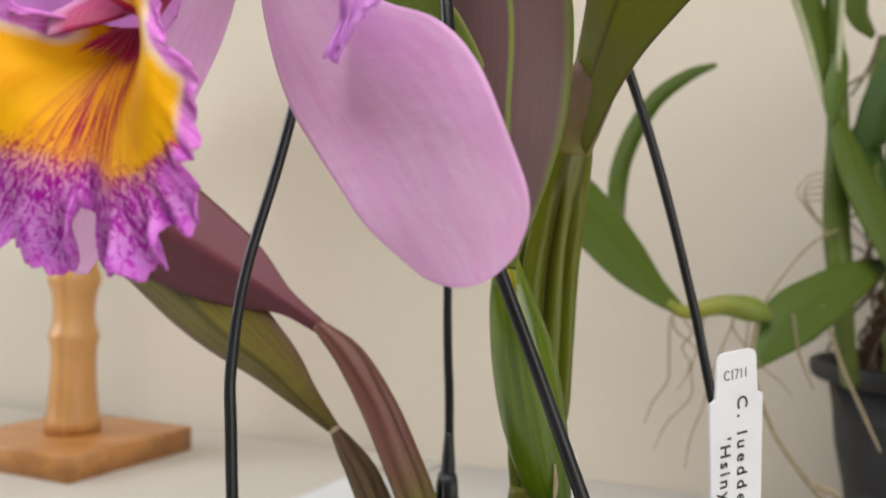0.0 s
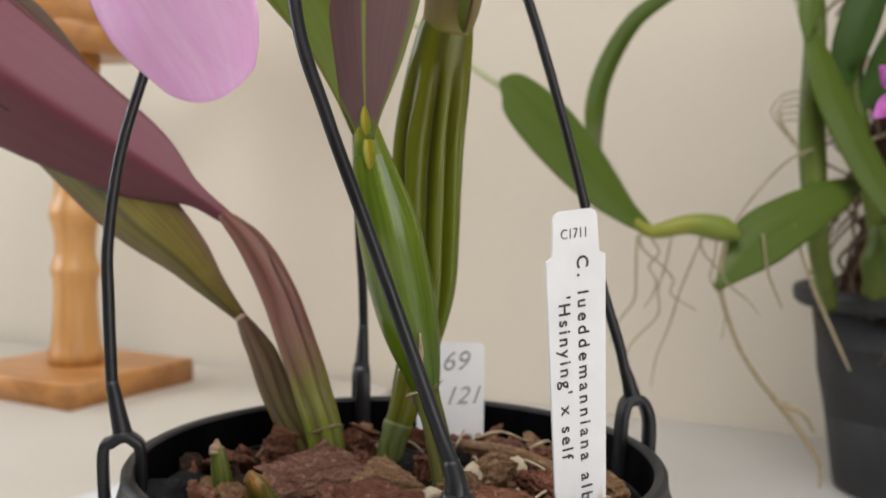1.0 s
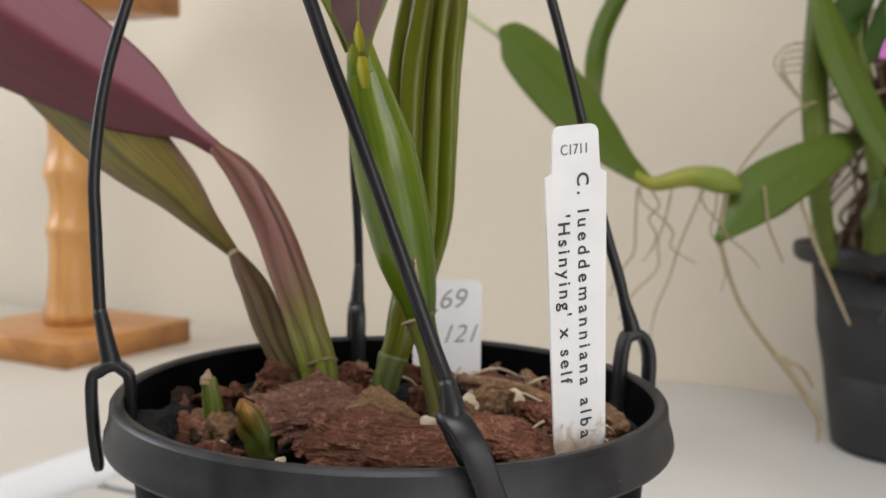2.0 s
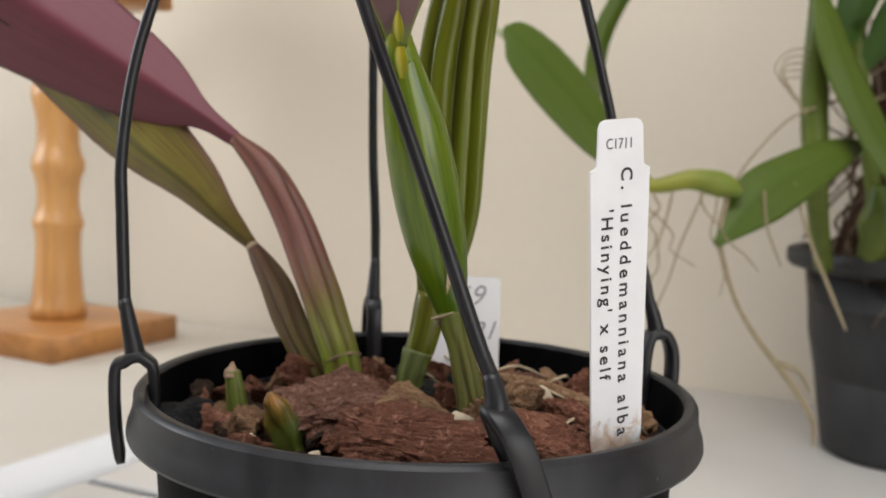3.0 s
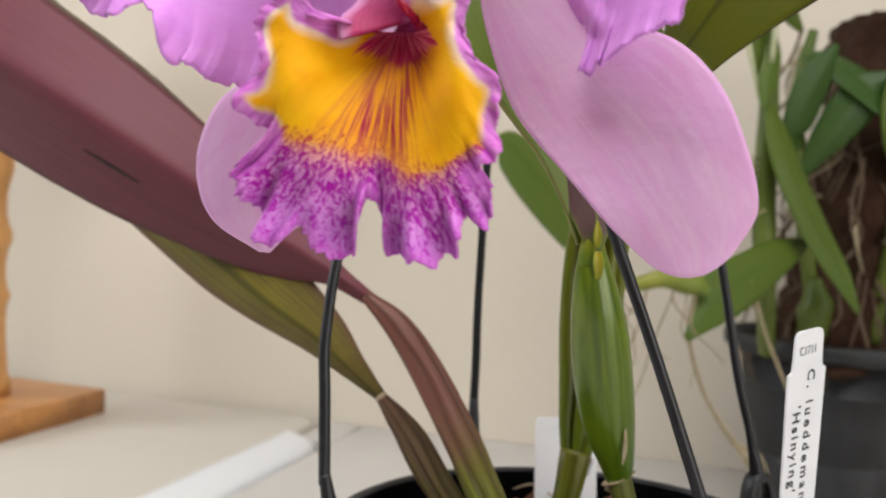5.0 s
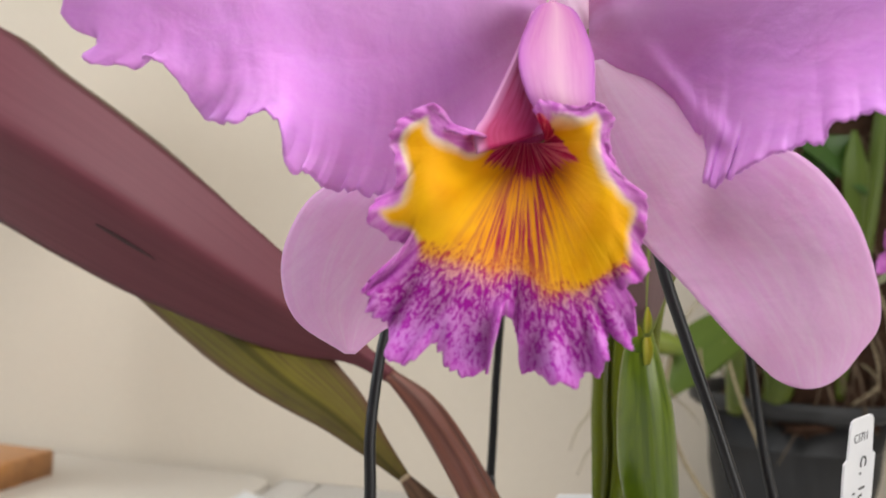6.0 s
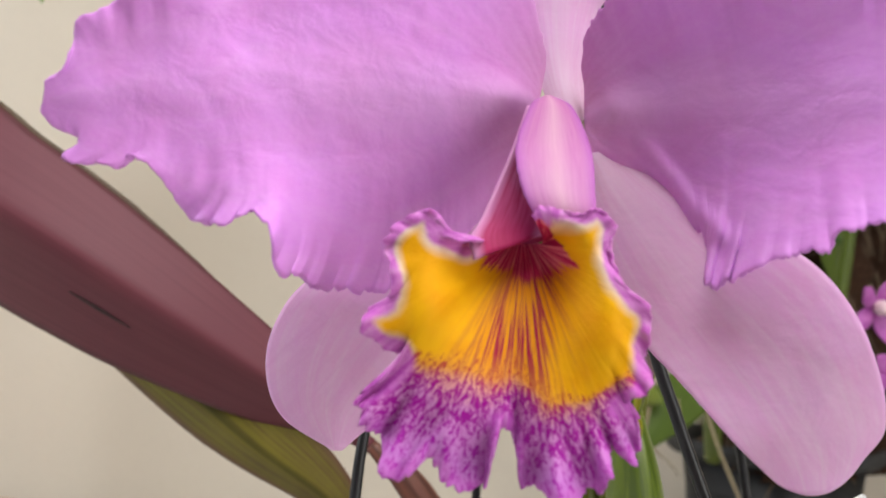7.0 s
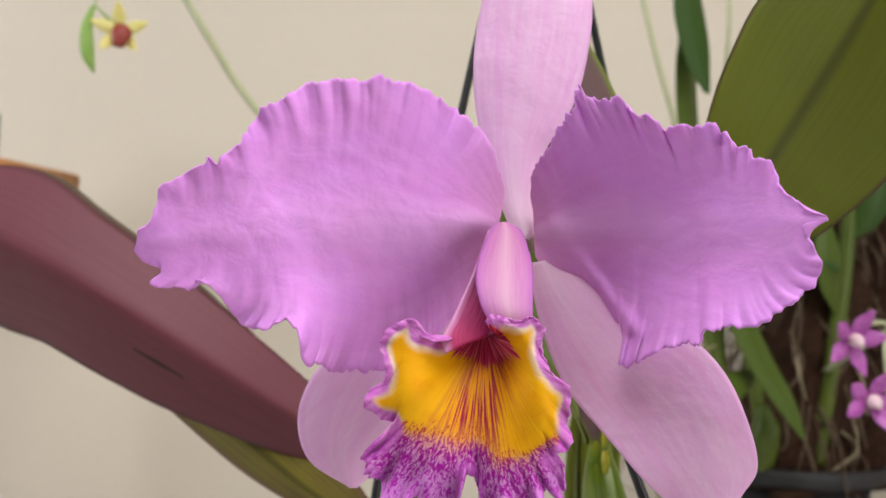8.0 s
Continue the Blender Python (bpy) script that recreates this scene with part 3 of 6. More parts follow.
def strip_out(v):
    """Where the edging strip's outer side runs: a little aslant to the wall."""
    return 0.027 - 0.040 * (v - 0.15)


def rounded_top(u0, u1, v0, v1, corner, z0, z1, bevel):
    pts = [(u0, v0), (u0, v1), (strip_out(v1) - 0.046, v1), (strip_out(v0 + corner * 2) - 0.046, v0 + corner * 2)]
    for i in range(9):
        a = math.pi / 2 * i / 8
        pts.append((u1 - corner + corner * math.cos(a), v0 + corner - corner * math.sin(a)))
    c = [wall_point(u, v, 0) for u, v in pts]
    return prism([(p.x, p.y) for p in c], z0, z1, bevel)


part("table_top", rounded_top(-1.75, -0.0205, 0.022, 1.5, 0.04, -0.02, 0.0, 0.003), BENCH_MAT, table, "smooth cream table top")


def edging():
    """A low quarter-round strip along the table's side, turning round its far corner."""
    run = [(strip_out(v) - 0.054, v) for v in (1.5, 0.9, 0.5, 0.32, 0.20, 0.162)] + [(-0.0275, 0.146), (-0.0275, 0.132), (-0.0285, 0.121), (-0.0305, 0.114)]
    prof = [(0.0, 0.0012), (0.009, 0.0010), (0.022, -0.0004), (0.036, -0.0030), (0.047, -0.0065), (0.054, -0.012), (0.054, -0.03), (0.0, -0.03)]
    verts = []
    for i, (u, v) in enumerate(run):
        a, b = run[max(i - 1, 0)], run[min(i + 1, len(run) - 1)]
        d = Vector((b[0] - a[0], b[1] - a[1])).normalized()
        o = Vector((-d.y, d.x))
        reach = 1.0 if i < 5 else (1.0, 0.96, 0.85, 0.6, 0.1)[i - 5]
        for off, z in prof:
            p = Vector((u, v)) + o * off * reach
            verts.append(wall_point(p.x, max(p.y, 0.004), z))
    return verts, grid_faces(len(run), len(prof), True)


part("edging_strip", edging(), BENCH_EDGE, table, "white sloping edging strip")
for u, v in ((-1.6, 0.12), (-1.6, 1.4), (-0.15, 0.12), (-0.15, 1.4)):
    part("leg", box_uv(u - 0.025, u + 0.025, v - 0.025, v + 0.025, FLOOR_Z, -0.0215, 0.004), WHITE_FRAME, table)

bench = thing("tiled_bench", tuple(wall_point(0.7, 0.7, -0.05)), "light grey tiled bench with dark joints", "bench")


def laid(corners, z0, z1, bevel=0.0):
    c = [wall_point(u, v, 0) for u, v in corners]
    return prism([(p.x, p.y) for p in c], z0, z1, bevel)


part("bench_slab", laid([(strip_out(0.0) + 0.001, 0.0), (strip_out(1.6) + 0.001, 1.6), (1.90, 1.6), (1.90, 0.0)], -0.06, BENCH_Z - 0.006, 0.001), JOINT, bench, "dark joint bed under the tiles", smooth=False)
for v0, v1 in ((0.002, 0.6290), (0.6410, 1.2), (1.204, 1.598)):
    part("tile", laid([(strip_out(v0) + 0.0085, v0), (strip_out(v1) + 0.0085, v1), (0.636, v1), (0.636, v0)], BENCH_Z - 0.0058, BENCH_Z, 0.002), BENCH_TILE, bench)
    for u0, u1 in ((0.640, 1.236), (1.240, 1.898)):
        part("tile", box_uv(u0, u1, v0, v1, BENCH_Z - 0.0058, BENCH_Z, 0.002), BENCH_TILE, bench)
part("tile", box_uv(-0.0180, 0.0360, 0.002, 0.108, -0.060, BENCH_Z, 0.002), BENCH_TILE, bench)
for u, v in ((0.2, 0.1), (0.2, 1.5), (1.8, 0.1), (1.8, 1.5)):
    part("leg", box_uv(u - 0.03, u + 0.03, v - 0.03, v + 0.03, FLOOR_Z, -0.061, 0.004), WHITE_FRAME, bench)

# ---- the turned wooden stand ----
STAND = (-0.477, 1.345)
stand = thing("wooden_stand", (*STAND, 0.0), "varnished pine stand with a turned column on a square foot", "stand")
ax, ay = Vector((0.447, 0.894)), Vector((-0.894, 0.447))


def square(half, z0, z1, bevel):
    c = [Vector(STAND) + ax * (half * i) + ay * (half * j) for i, j in ((-1, -1), (1, -1), (1, 1), (-1, 1))]
    return prism([(p.x, p.y) for p in c], z0, z1, bevel, 4)


part("foot", square(0.112, 0.0, 0.034, 0.004), PINE_FLAT, stand, "square pine foot with a worn edge")
column = [(0.0, 0.034), (0.037, 0.0345), (0.037, 0.052), (0.034, 0.058), (0.0325, 0.075), (0.030, 0.100), (0.029, 0.130), (0.030, 0.152), (0.0335, 0.160),
          (0.0335, 0.168), (0.030, 0.174), (0.027, 0.190), (0.0275, 0.210), (0.030, 0.226), (0.0345, 0.236), (0.0345, 0.250), (0.030, 0.258), (0.027, 0.275),
          (0.0275, 0.300), (0.031, 0.318), (0.0345, 0.330), (0.0345, 0.343), (0.030, 0.352), (0.027, 0.370), (0.028, 0.395), (0.032, 0.415), (0.0345, 0.430), (0.034, 0.459), (0.0, 0.460)]
part("column", lathe(column, (*STAND, 0), 40), PINE, stand, "turned pine column with rounded rings")
part("top_board", square(0.104, 0.460, 0.4885, 0.005), PINE_FLAT, stand, "square pine board under the top")
part("top_board", square(0.102, 0.4885, 0.520, 0.006), PINE_FLAT, stand, "square pine top board")

# a small box stands on the top board
def stand_block(i0, i1, j0, j1, z0, z1, bevel):
    c = [Vector(STAND) + ax * i + ay * j for i, j in ((i0, j0), (i1, j0), (i1, j1), (i0, j1))]
    return prism([(p.x, p.y) for p in c], z0, z1, bevel, 3)


tin = thing("storage_box", (STAND[0], STAND[1], 0.52), "glossy orange-red box with a grey-green back, on the stand", "box")
part("body", stand_block(-0.062, 0.044, -0.002, 0.070, 0.520, 0.588, 0.003), TIN_RED, tin, "orange-red box body")
part("lid", stand_block(-0.064, 0.046, -0.004, 0.072, 0.588, 0.602, 0.003), TIN_RED, tin, "shallow orange-red lid")
part("back_panel", stand_block(0.047, 0.056, -0.003, 0.071, 0.520, 0.598, 0.002), TIN_GREEN, tin, "grey-green back panel")

# ---- the hanging pot ----
PX, PY, RIM = 0.0368, 0.3435, 0.1962
pot = thing("hanging_pot", (PX, PY, BENCH_Z), "weathered black plastic hanging pot with four hanger arms", "plant pot")
h = RIM - BENCH_Z
outer = [
    [(0.0, 0.0), (0.066, 0.0), (0.069, 0.002)], [(0.069, 0.002), (0.0705, 0.008), (0.0835, h - 0.025), (0.0850, h - 0.0152)], [(0.0850, h - 0.0152), (0.0880, h - 0.0149), (0.0932, h - 0.0146)],
    [(0.0932, h - 0.0146), (0.0943, h - 0.0142), (0.0947, h - 0.0132)], [(0.0947, h - 0.0132), (0.0943, h - 0.0106), (0.0934, h - 0.0080), (0.0928, h - 0.0055), (0.0926, h - 0.0036), (0.0925, h - 0.0014)],
    [(0.0925, h - 0.0014), (0.0919, h - 0.0005), (0.0910, h)], [(0.0910, h), (0.0893, h)], [(0.0893, h), (0.0884, h - 0.0004), (0.0879, h - 0.0014)],
]
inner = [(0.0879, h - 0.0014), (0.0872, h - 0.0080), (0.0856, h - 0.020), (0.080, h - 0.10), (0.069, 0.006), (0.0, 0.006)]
# Own part, so only the inside carries the painted shade.
part("inner_wall", lathe(inner, (PX, PY, BENCH_Z), 128), POT_SHADE, pot, "inner wall, shade put into its near-black colour")
profile = [p for k, run in enumerate(outer) for p in (run if k == 0 else run[1:])]
part("body", lathe(profile, (PX, PY, BENCH_Z), 128), POT_BLACK, pot, "scuffed black plastic body with a flared collar", crease=28)


def strap(points, width, thick, across):
    """A flat rounded strap along a curve."""
    c = spline(points, 44)
    a = Vector(across).normalized()
    verts = []
    for i in range(len(c)):
        t = Vector(c[min(i + 1, len(c) - 1)] - c[max(i - 1, 0)]).normalized()
        nrm = a.cross(t).normalized()
        end = {0: 0.7, 1: 0.95, len(c) - 2: 0.95, len(c) - 1: 0.7}.get(i, 1.0)
        for j in range(12):
            q = 2 * math.pi * j / 12
            x = math.copysign(abs(math.cos(q)) ** 0.35, math.cos(q)) * width / 2 * end
            y = math.copysign(abs(math.sin(q)) ** 0.35, math.sin(q)) * thick / 2 * end
            verts.append(Vector(c[i]) + a * x + nrm * y)
    f = grid_faces(len(c), 12, True)
    f.append(tuple(reversed(range(12))))
    f.append(tuple(range((len(c) - 1) * 12, len(c) * 12)))
    return verts, f


HOOK = Vector((0.010, 0.352, 0.600))
ARM_R = 0.0915
for turn, arm_points in (
    (194, [(-0.0562, 0.322, 0.2205), (-0.0574, 0.3225, 0.250), (-0.0580, 0.324, 0.270), (-0.0545, 0.327, 0.300), (-0.0445, 0.333, 0.340), (-0.0315, 0.340, 0.400), (-0.0188, 0.346, 0.466)]),
    (104, [(0.0150, 0.4370, 0.225), (0.0145, 0.4345, 0.245), (0.0130, 0.4290, 0.275), (0.0120, 0.4200, 0.334), (0.0110, 0.4080, 0.400), (0.0110, 0.390, 0.470)]),
    (287, [(0.0578, 0.2552, 0.2150), (0.0533, 0.2582, 0.2245), (0.0456, 0.2594, 0.2450), (0.0381, 0.2606, 0.2650), (0.0308, 0.2620, 0.2840), (0.0215, 0.2645, 0.3080), (0.0128, 0.2680, 0.3350), (0.0070, 0.2790, 0.3850), (0.0070, 0.3150, 0.4700)]),
    (18, [(0.1198, 0.3702, 0.2220), (0.1172, 0.3695, 0.232), (0.1098, 0.3680, 0.255), (0.0995, 0.3650, 0.295), (0.0825, 0.3580, 0.348), (0.0595, 0.355, 0.410), (0.0395, 0.354, 0.475)]),
):
    a = radians(turn)
    rad, tang = Vector((math.cos(a), math.sin(a), 0)), Vector((-math.sin(a), math.cos(a), 0))
    mid = Vector((PX, PY, RIM)) + rad * ARM_R
    foot = Vector(arm_points[0])
    arm = part("hanger_arm", sweep([*arm_points, tuple(HOOK)], [0.0020, 0.0020, 0.0019, 0.0018, 0.0018, 0.0018, 0.0018, 0.0018] + [0.0018] * (len(arm_points) - 7), 60, 12), WIRE_BLACK, pot, "thin smooth black hanger arm")
    lean = tang * (0.0085 if turn == 287 else 0.0)
    rise = {194: 0.0098, 18: 0.0148}.get(turn, 0.0135)
    top = mid + Vector((0, 0, rise)) - lean * 0.75
    loop = [mid + rad * 0.0046 + lean * 1.35 + Vector((0, 0, -0.0245)), mid + rad * 0.0062 + lean * 0.6 + Vector((0, 0, -0.012)), mid + rad * 0.0066 - lean * 0.2 + Vector((0, 0, 0.005)), mid + rad * 0.0038 - lean * 0.6 + Vector((0, 0, rise - 0.0019)), top,
            mid - rad * 0.0034 - lean * 0.6 + Vector((0, 0, rise - 0.0019)), mid - rad * 0.0050 - lean * 0.2 + Vector((0, 0, 0.005)), mid - rad * 0.0054 + lean * 0.6 + Vector((0, 0, -0.008)), mid - rad * 0.0056 + lean * 1.0 + Vector((0, 0, -0.016))]
    part("clip", strap([tuple(p) for p in loop], 0.0080 if turn == 287 else 0.0066, 0.0036, tang), WIRE_BLACK, arm, "forked black plastic clip over the rim")
    part("ferrule", sweep([tuple(top - Vector((0, 0, 0.002))), tuple(top + (foot - top) * 0.5), tuple(foot + (Vector(arm_points[1]) - foot) * (0.4 if turn == 287 else 0.12))], [0.0036, 0.0030, 0.0021] if turn == 287 else [0.0034, 0.0027, 0.0020], 10, 14), WIRE_BLACK, arm)
part("hook", sweep([tuple(HOOK - Vector((0, 0, 0.012))), tuple(HOOK + Vector((0, 0, 0.03))), (0.020, 0.352, 0.652), (0.010, 0.352, 0.668), (-0.004, 0.352, 0.652)], [0.0055, 0.0035, 0.003, 0.003, 0.0026], 30, 12), WIRE_BLACK, pot, "black plastic hanging hook")

# ---- the potting bark ----
bark = thing("potting_bark", (PX, PY, 0.15), "coarse red-brown pine bark mix filling the pot", "potting mix")


def compost():
    verts, faces = [], []
    rings, sides = 26, 72
    for i in range(rings):
        rad = 0.0835 * i / (rings - 1)
        for j in range(sides):
            a = 2 * math.pi * j / sides
            p = Vector((rad * math.cos(a), rad * math.sin(a), 0))
            z = 0.0035 * noise.noise(p * 90) + 0.003 * noise.noise(p * 220 + Vector((3, 1, 7)))
            verts.append((PX + p.x, PY + p.y, 0.1800 + z))
    base = len(verts)
    for j in range(sides):
        a = 2 * math.pi * j / sides
        verts.append((PX + 0.074 * math.cos(a), PY + 0.074 * math.sin(a), 0.150))
    faces = grid_faces(rings, sides, True)
    for j in range(sides):
        k = (rings - 1) * sides
        faces.append((k + j, k + (j + 1) % sides, base + (j + 1) % sides, base + j))
    return verts, faces


part("fine_mix", compost(), COMPOST, bark, "dark fine bark crumbs", kind="stuff")


def chunk(size, seed, rough=0.34, layered=0.5, detail=4):
    """A broken piece of bark: a slab cut by chance planes, with torn edges and split layers."""
    rnd = random.Random(seed * 17 + 3)
    cuts = []
    for _ in range(9):
        d = Vector((rnd.gauss(0, 1), rnd.gauss(0, 1), rnd.gauss(0, 0.55))).normalized()
        cuts.append((d, rnd.uniform(0.62, 0.98)))
    cuts += [(Vector((0, 0.1, 1)).normalized(), rnd.uniform(0.6, 0.85)), (Vector((0.1, 0, -1)).normalized(), 0.7)]
    bm = bmesh.new()
    bmesh.ops.create_icosphere(bm, subdivisions=detail, radius=1.0)
    off = Vector((seed * 3.7, seed * 1.3, seed * 7.1))
    for v in bm.verts:
        d = v.co.normalized()
        reach = min([1.25] + [far / d.dot(c) for c, far in cuts if d.dot(c) > 0.05])
        p = d * reach
        k = 1 + rough * (0.45 * noise.noise(d * 2.2 + off) + 0.40 * noise.noise(d * 6 + off) + 0.30 * noise.noise(d * 14 + off))
        p = p * k
        grain = noise.noise(Vector((p.x * 1.6, p.y * 11, p.z * 4)) + off) + 0.6 * noise.noise(Vector((p.x * 4, p.y * 24, p.z * 9)) + off)
        step = math.floor(p.z * 3.0 + 1.2 * noise.noise(Vector((p.x * 1.5, p.y * 3, 0)) + off))
        edge = 1 + layered * 0.16 * math.sin(step * 5.1 + seed)
        v.co = Vector((p.x * size[0] * edge, p.y * size[1] * edge, (p.z + 0.20 * layered * grain) * size[2]))
    pts, fcs = [v.co.copy() for v in bm.verts], [tuple(q.index for q in f.verts) for f in bm.faces]
    bm.free()
    return pts, fcs


def placed(shape, m):
    return [m @ Vector(p) for p in shape[0]], shape[1]


# the large slabs: place, half sizes, turn, mix
SLABS = (
    (0.0135, 0.3170, 0.1935, 0.0170, 0.0120, 0.0034, 26, -8, 14, BARK_GREY), (0.0350, 0.2880, 0.1925, 0.0215, 0.0105, 0.0042, 38, 4, -6, BARK), (0.0360, 0.3190, 0.1940, 0.0095, 0.0070, 0.0040, 30, 10, 20, BARK_PALE),
    (0.0760, 0.2890, 0.1920, 0.0130, 0.0095, 0.0045, 30, 8, 24, BARK), (0.0700, 0.3250, 0.1960, 0.0075, 0.0050, 0.0050, 20, -20, -10, BARK_PALE), (0.0610, 0.3160, 0.1920, 0.0080, 0.0060, 0.0050, 25, 30, 35, BARK_PALE),
    (-0.0020, 0.3660, 0.1920, 0.0085, 0.0060, 0.0065, 10, 20, 15, BARK), (0.0190, 0.3720, 0.1910, 0.0085, 0.0060, 0.0055, 10, 30, 50, BARK), (0.0960, 0.3580, 0.1930, 0.0060, 0.0050, 0.0070, 20, 20, 30, BARK),
    (0.0880, 0.3260, 0.1900, 0.0110, 0.0060, 0.0045, 10, 18, -30, BARK), (0.1095, 0.3400, 0.1870, 0.0060, 0.0075, 0.0055, 30, 30, 60, BARK_PALE), (-0.0170, 0.3160, 0.1870, 0.0060, 0.0050, 0.0045, 30, 10, 50, BARK_PALE),
    (0.0600, 0.3010, 0.1900, 0.0100, 0.0060, 0.0040, 20, -10, 60, BARK), (0.0540, 0.2720, 0.1900, 0.0120, 0.0060, 0.0035, 16, 0, 10, BARK), (0.0930, 0.3050, 0.1880, 0.0100, 0.0070, 0.0045, 20, 10, 60, BARK),
    (0.0050, 0.3400, 0.1890, 0.0100, 0.0070, 0.0045, 10, 20, 60, BARK), (0.0270, 0.3430, 0.1880, 0.0090, 0.0070, 0.0050, 20, 40, 10, BARK), (0.0020, 0.3880, 0.1880, 0.0110, 0.0080, 0.0050, 10, 10, 15, BARK),
    (0.0480, 0.3420, 0.1900, 0.0075, 0.0055, 0.0050, 10, 30, 70, BARK), (0.0760, 0.3700, 0.1890, 0.0090, 0.0060, 0.0045, 10, -20, 30, BARK_GREY), (0.0430, 0.3900, 0.1880, 0.0100, 0.0070, 0.0045, 10, 20, 60, BARK),
)
for i, (x, y, z, sx, sy, sz, rx, ry, rz, m) in enumerate(SLABS):
    part("bark_chunk", placed(chunk((sx * 1.1, sy * 1.1, sz * 1.15), 11 + i, 0.30, 0.75, 5), pose(x, y, z, rx, ry, rz)), m, bark, smooth=False)
rnd = random.Random(5)
for i in range(240):
    a, rad = rnd.uniform(0, 6.283), 0.080 * math.sqrt(rnd.random())
    s = rnd.uniform(0.0018, 0.0055)
    shape = chunk((s * rnd.uniform(0.8, 1.6), s, s * rnd.uniform(0.4, 0.8)), 60 + i, 0.45, 0.6, 3)
    at = pose(PX + rad * math.cos(a), PY + rad * math.sin(a), 0.1815 + rnd.uniform(0, 0.004), rnd.uniform(-50, 50), rnd.uniform(-50, 50), rnd.uniform(0, 360))
    part("bark_chunk", placed(shape, at), rnd.choice((BARK, BARK, BARK, BARK_PALE, COMPOST)), bark, smooth=False)
for i, (x, y, z, s) in enumerate(((-0.0400, 0.3240, 0.1850, 0.0115), (-0.0360, 0.3060, 0.1850, 0.0085), (-0.0400, 0.3440, 0.1830, 0.0070), (0.0430, 0.3520, 0.1880, 0.0085), (0.0550, 0.3700, 0.1880, 0.0080))):
    part("charcoal_piece", placed(chunk((s, s * 0.8, s * 0.55), 200 + i, 0.3, 0.2), pose(x, y, z, 10, -12, 40 * i)), CHARCOAL, bark)
for i, (x, y, z, s) in enumerate(((0.0505, 0.3100, 0.1920, 0.0042), (0.0540, 0.3260, 0.1905, 0.0035), (0.0100, 0.2780, 0.1895, 0.0021), (-0.0120, 0.2960, 0.1865, 0.0028), (0.0770, 0.3360, 0.1930, 0.0048), (0.0640, 0.3240, 0.1940, 0.0045))):
    part("pebble", placed(chunk((s, s * 0.8, s * 0.8), 240 + i, 0.22, 0.1, 3), pose(x, y, z, 20, 15 * i, 60 * i)), PEBBLE, bark)
for i in range(26):
    a, rad = rnd.uniform(-1.2, 2.2), rnd.uniform(0.02, 0.078)
    c = Vector((PX + rad * math.cos(a), PY + rad * math.sin(a), 0.188))
    d = Vector((rnd.uniform(-1, 1), rnd.uniform(-1, 1), 0)).normalized() * rnd.uniform(0.006, 0.016)
    part("fibre", sweep([tuple(c - d), tuple(c + Vector((rnd.uniform(-0.003, 0.003), 0, rnd.uniform(0.001, 0.005)))), tuple(c + d)], [0.0004, 0.0006, 0.0003], 8, 5), HUSK if i % 3 else ROOT, bark)
part("twig", sweep([(0.0590, 0.3700, 0.1925), (0.0780, 0.3560, 0.1935), (0.0970, 0.3430, 0.1900)], [0.0020, 0.0023, 0.0018], 14, 8), BARK_PALE, bark, "pale dry twig")

# ---- the orchid ----
orchid = thing("cattleya_orchid", (0.02, 0.345, 0.185), "flowering cattleya orchid with ribbed bulbs and maroon leaves", "orchid")
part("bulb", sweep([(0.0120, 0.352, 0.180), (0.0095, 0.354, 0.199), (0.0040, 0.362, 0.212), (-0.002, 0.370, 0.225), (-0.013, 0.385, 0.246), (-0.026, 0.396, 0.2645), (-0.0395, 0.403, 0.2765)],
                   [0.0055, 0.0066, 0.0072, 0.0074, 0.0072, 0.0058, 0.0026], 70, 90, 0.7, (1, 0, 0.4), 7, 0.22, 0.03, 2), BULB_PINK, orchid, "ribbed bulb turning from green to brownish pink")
part("node_ring", sweep([(0.0098, 0.3540, 0.1995), (0.0096, 0.3543, 0.2000), (0.0094, 0.3546, 0.2005)], [0.0062, 0.0068, 0.0062], 8, 60, 0.72, (1, 0, 0.4), 9, 0.12, 0.10, 4), NODE, orchid, "dry papery ring")
part("bulb", sweep([(0.0060, 0.361, 0.180), (0.0020, 0.363, 0.190), (-0.008, 0.372, 0.203), (-0.0175, 0.385, 0.2175), (-0.0255, 0.394, 0.228), (-0.0315, 0.401, 0.2345)],
                   [0.0050, 0.0058, 0.0064, 0.0064, 0.0046, 0.0024], 60, 80, 0.7, (1, 0, 0.4), 6, 0.30, 0.05, 3), BULB_GREY, orchid, "shrivelled grey-brown bulb")
part("node_ring", sweep([(-0.0304, 0.3995, 0.2332), (-0.0311, 0.4003, 0.2341), (-0.0318, 0.4010, 0.2349)], [0.0023, 0.0027, 0.0023], 8, 24, 0.8, (1, 0, 0.4)), NODE, orchid, "dry papery ring")
maroon = leaf([(-0.0386, 0.4025, 0.2759), (-0.0544, 0.4056, 0.2860), (-0.0783, 0.4103, 0.2995), (-0.1227, 0.4138, 0.3253), (-0.1587, 0.4212, 0.3465), (-0.1974, 0.4354, 0.3677), (-0.2418, 0.4551, 0.3883), (-0.2876, 0.4746, 0.4069)],
              [0.0025, 0.0053, 0.0163, 0.0255, 0.0304, 0.0342, 0.0384, 0.0029], (0.317, -1, -0.393), 0.723, 60, 31, 0.0, 0.0, 1, (1.278, 0.775))
part("leaf", maroon, LEAF_MAROON, orchid, "long folded maroon leaf", thick=0.0016)
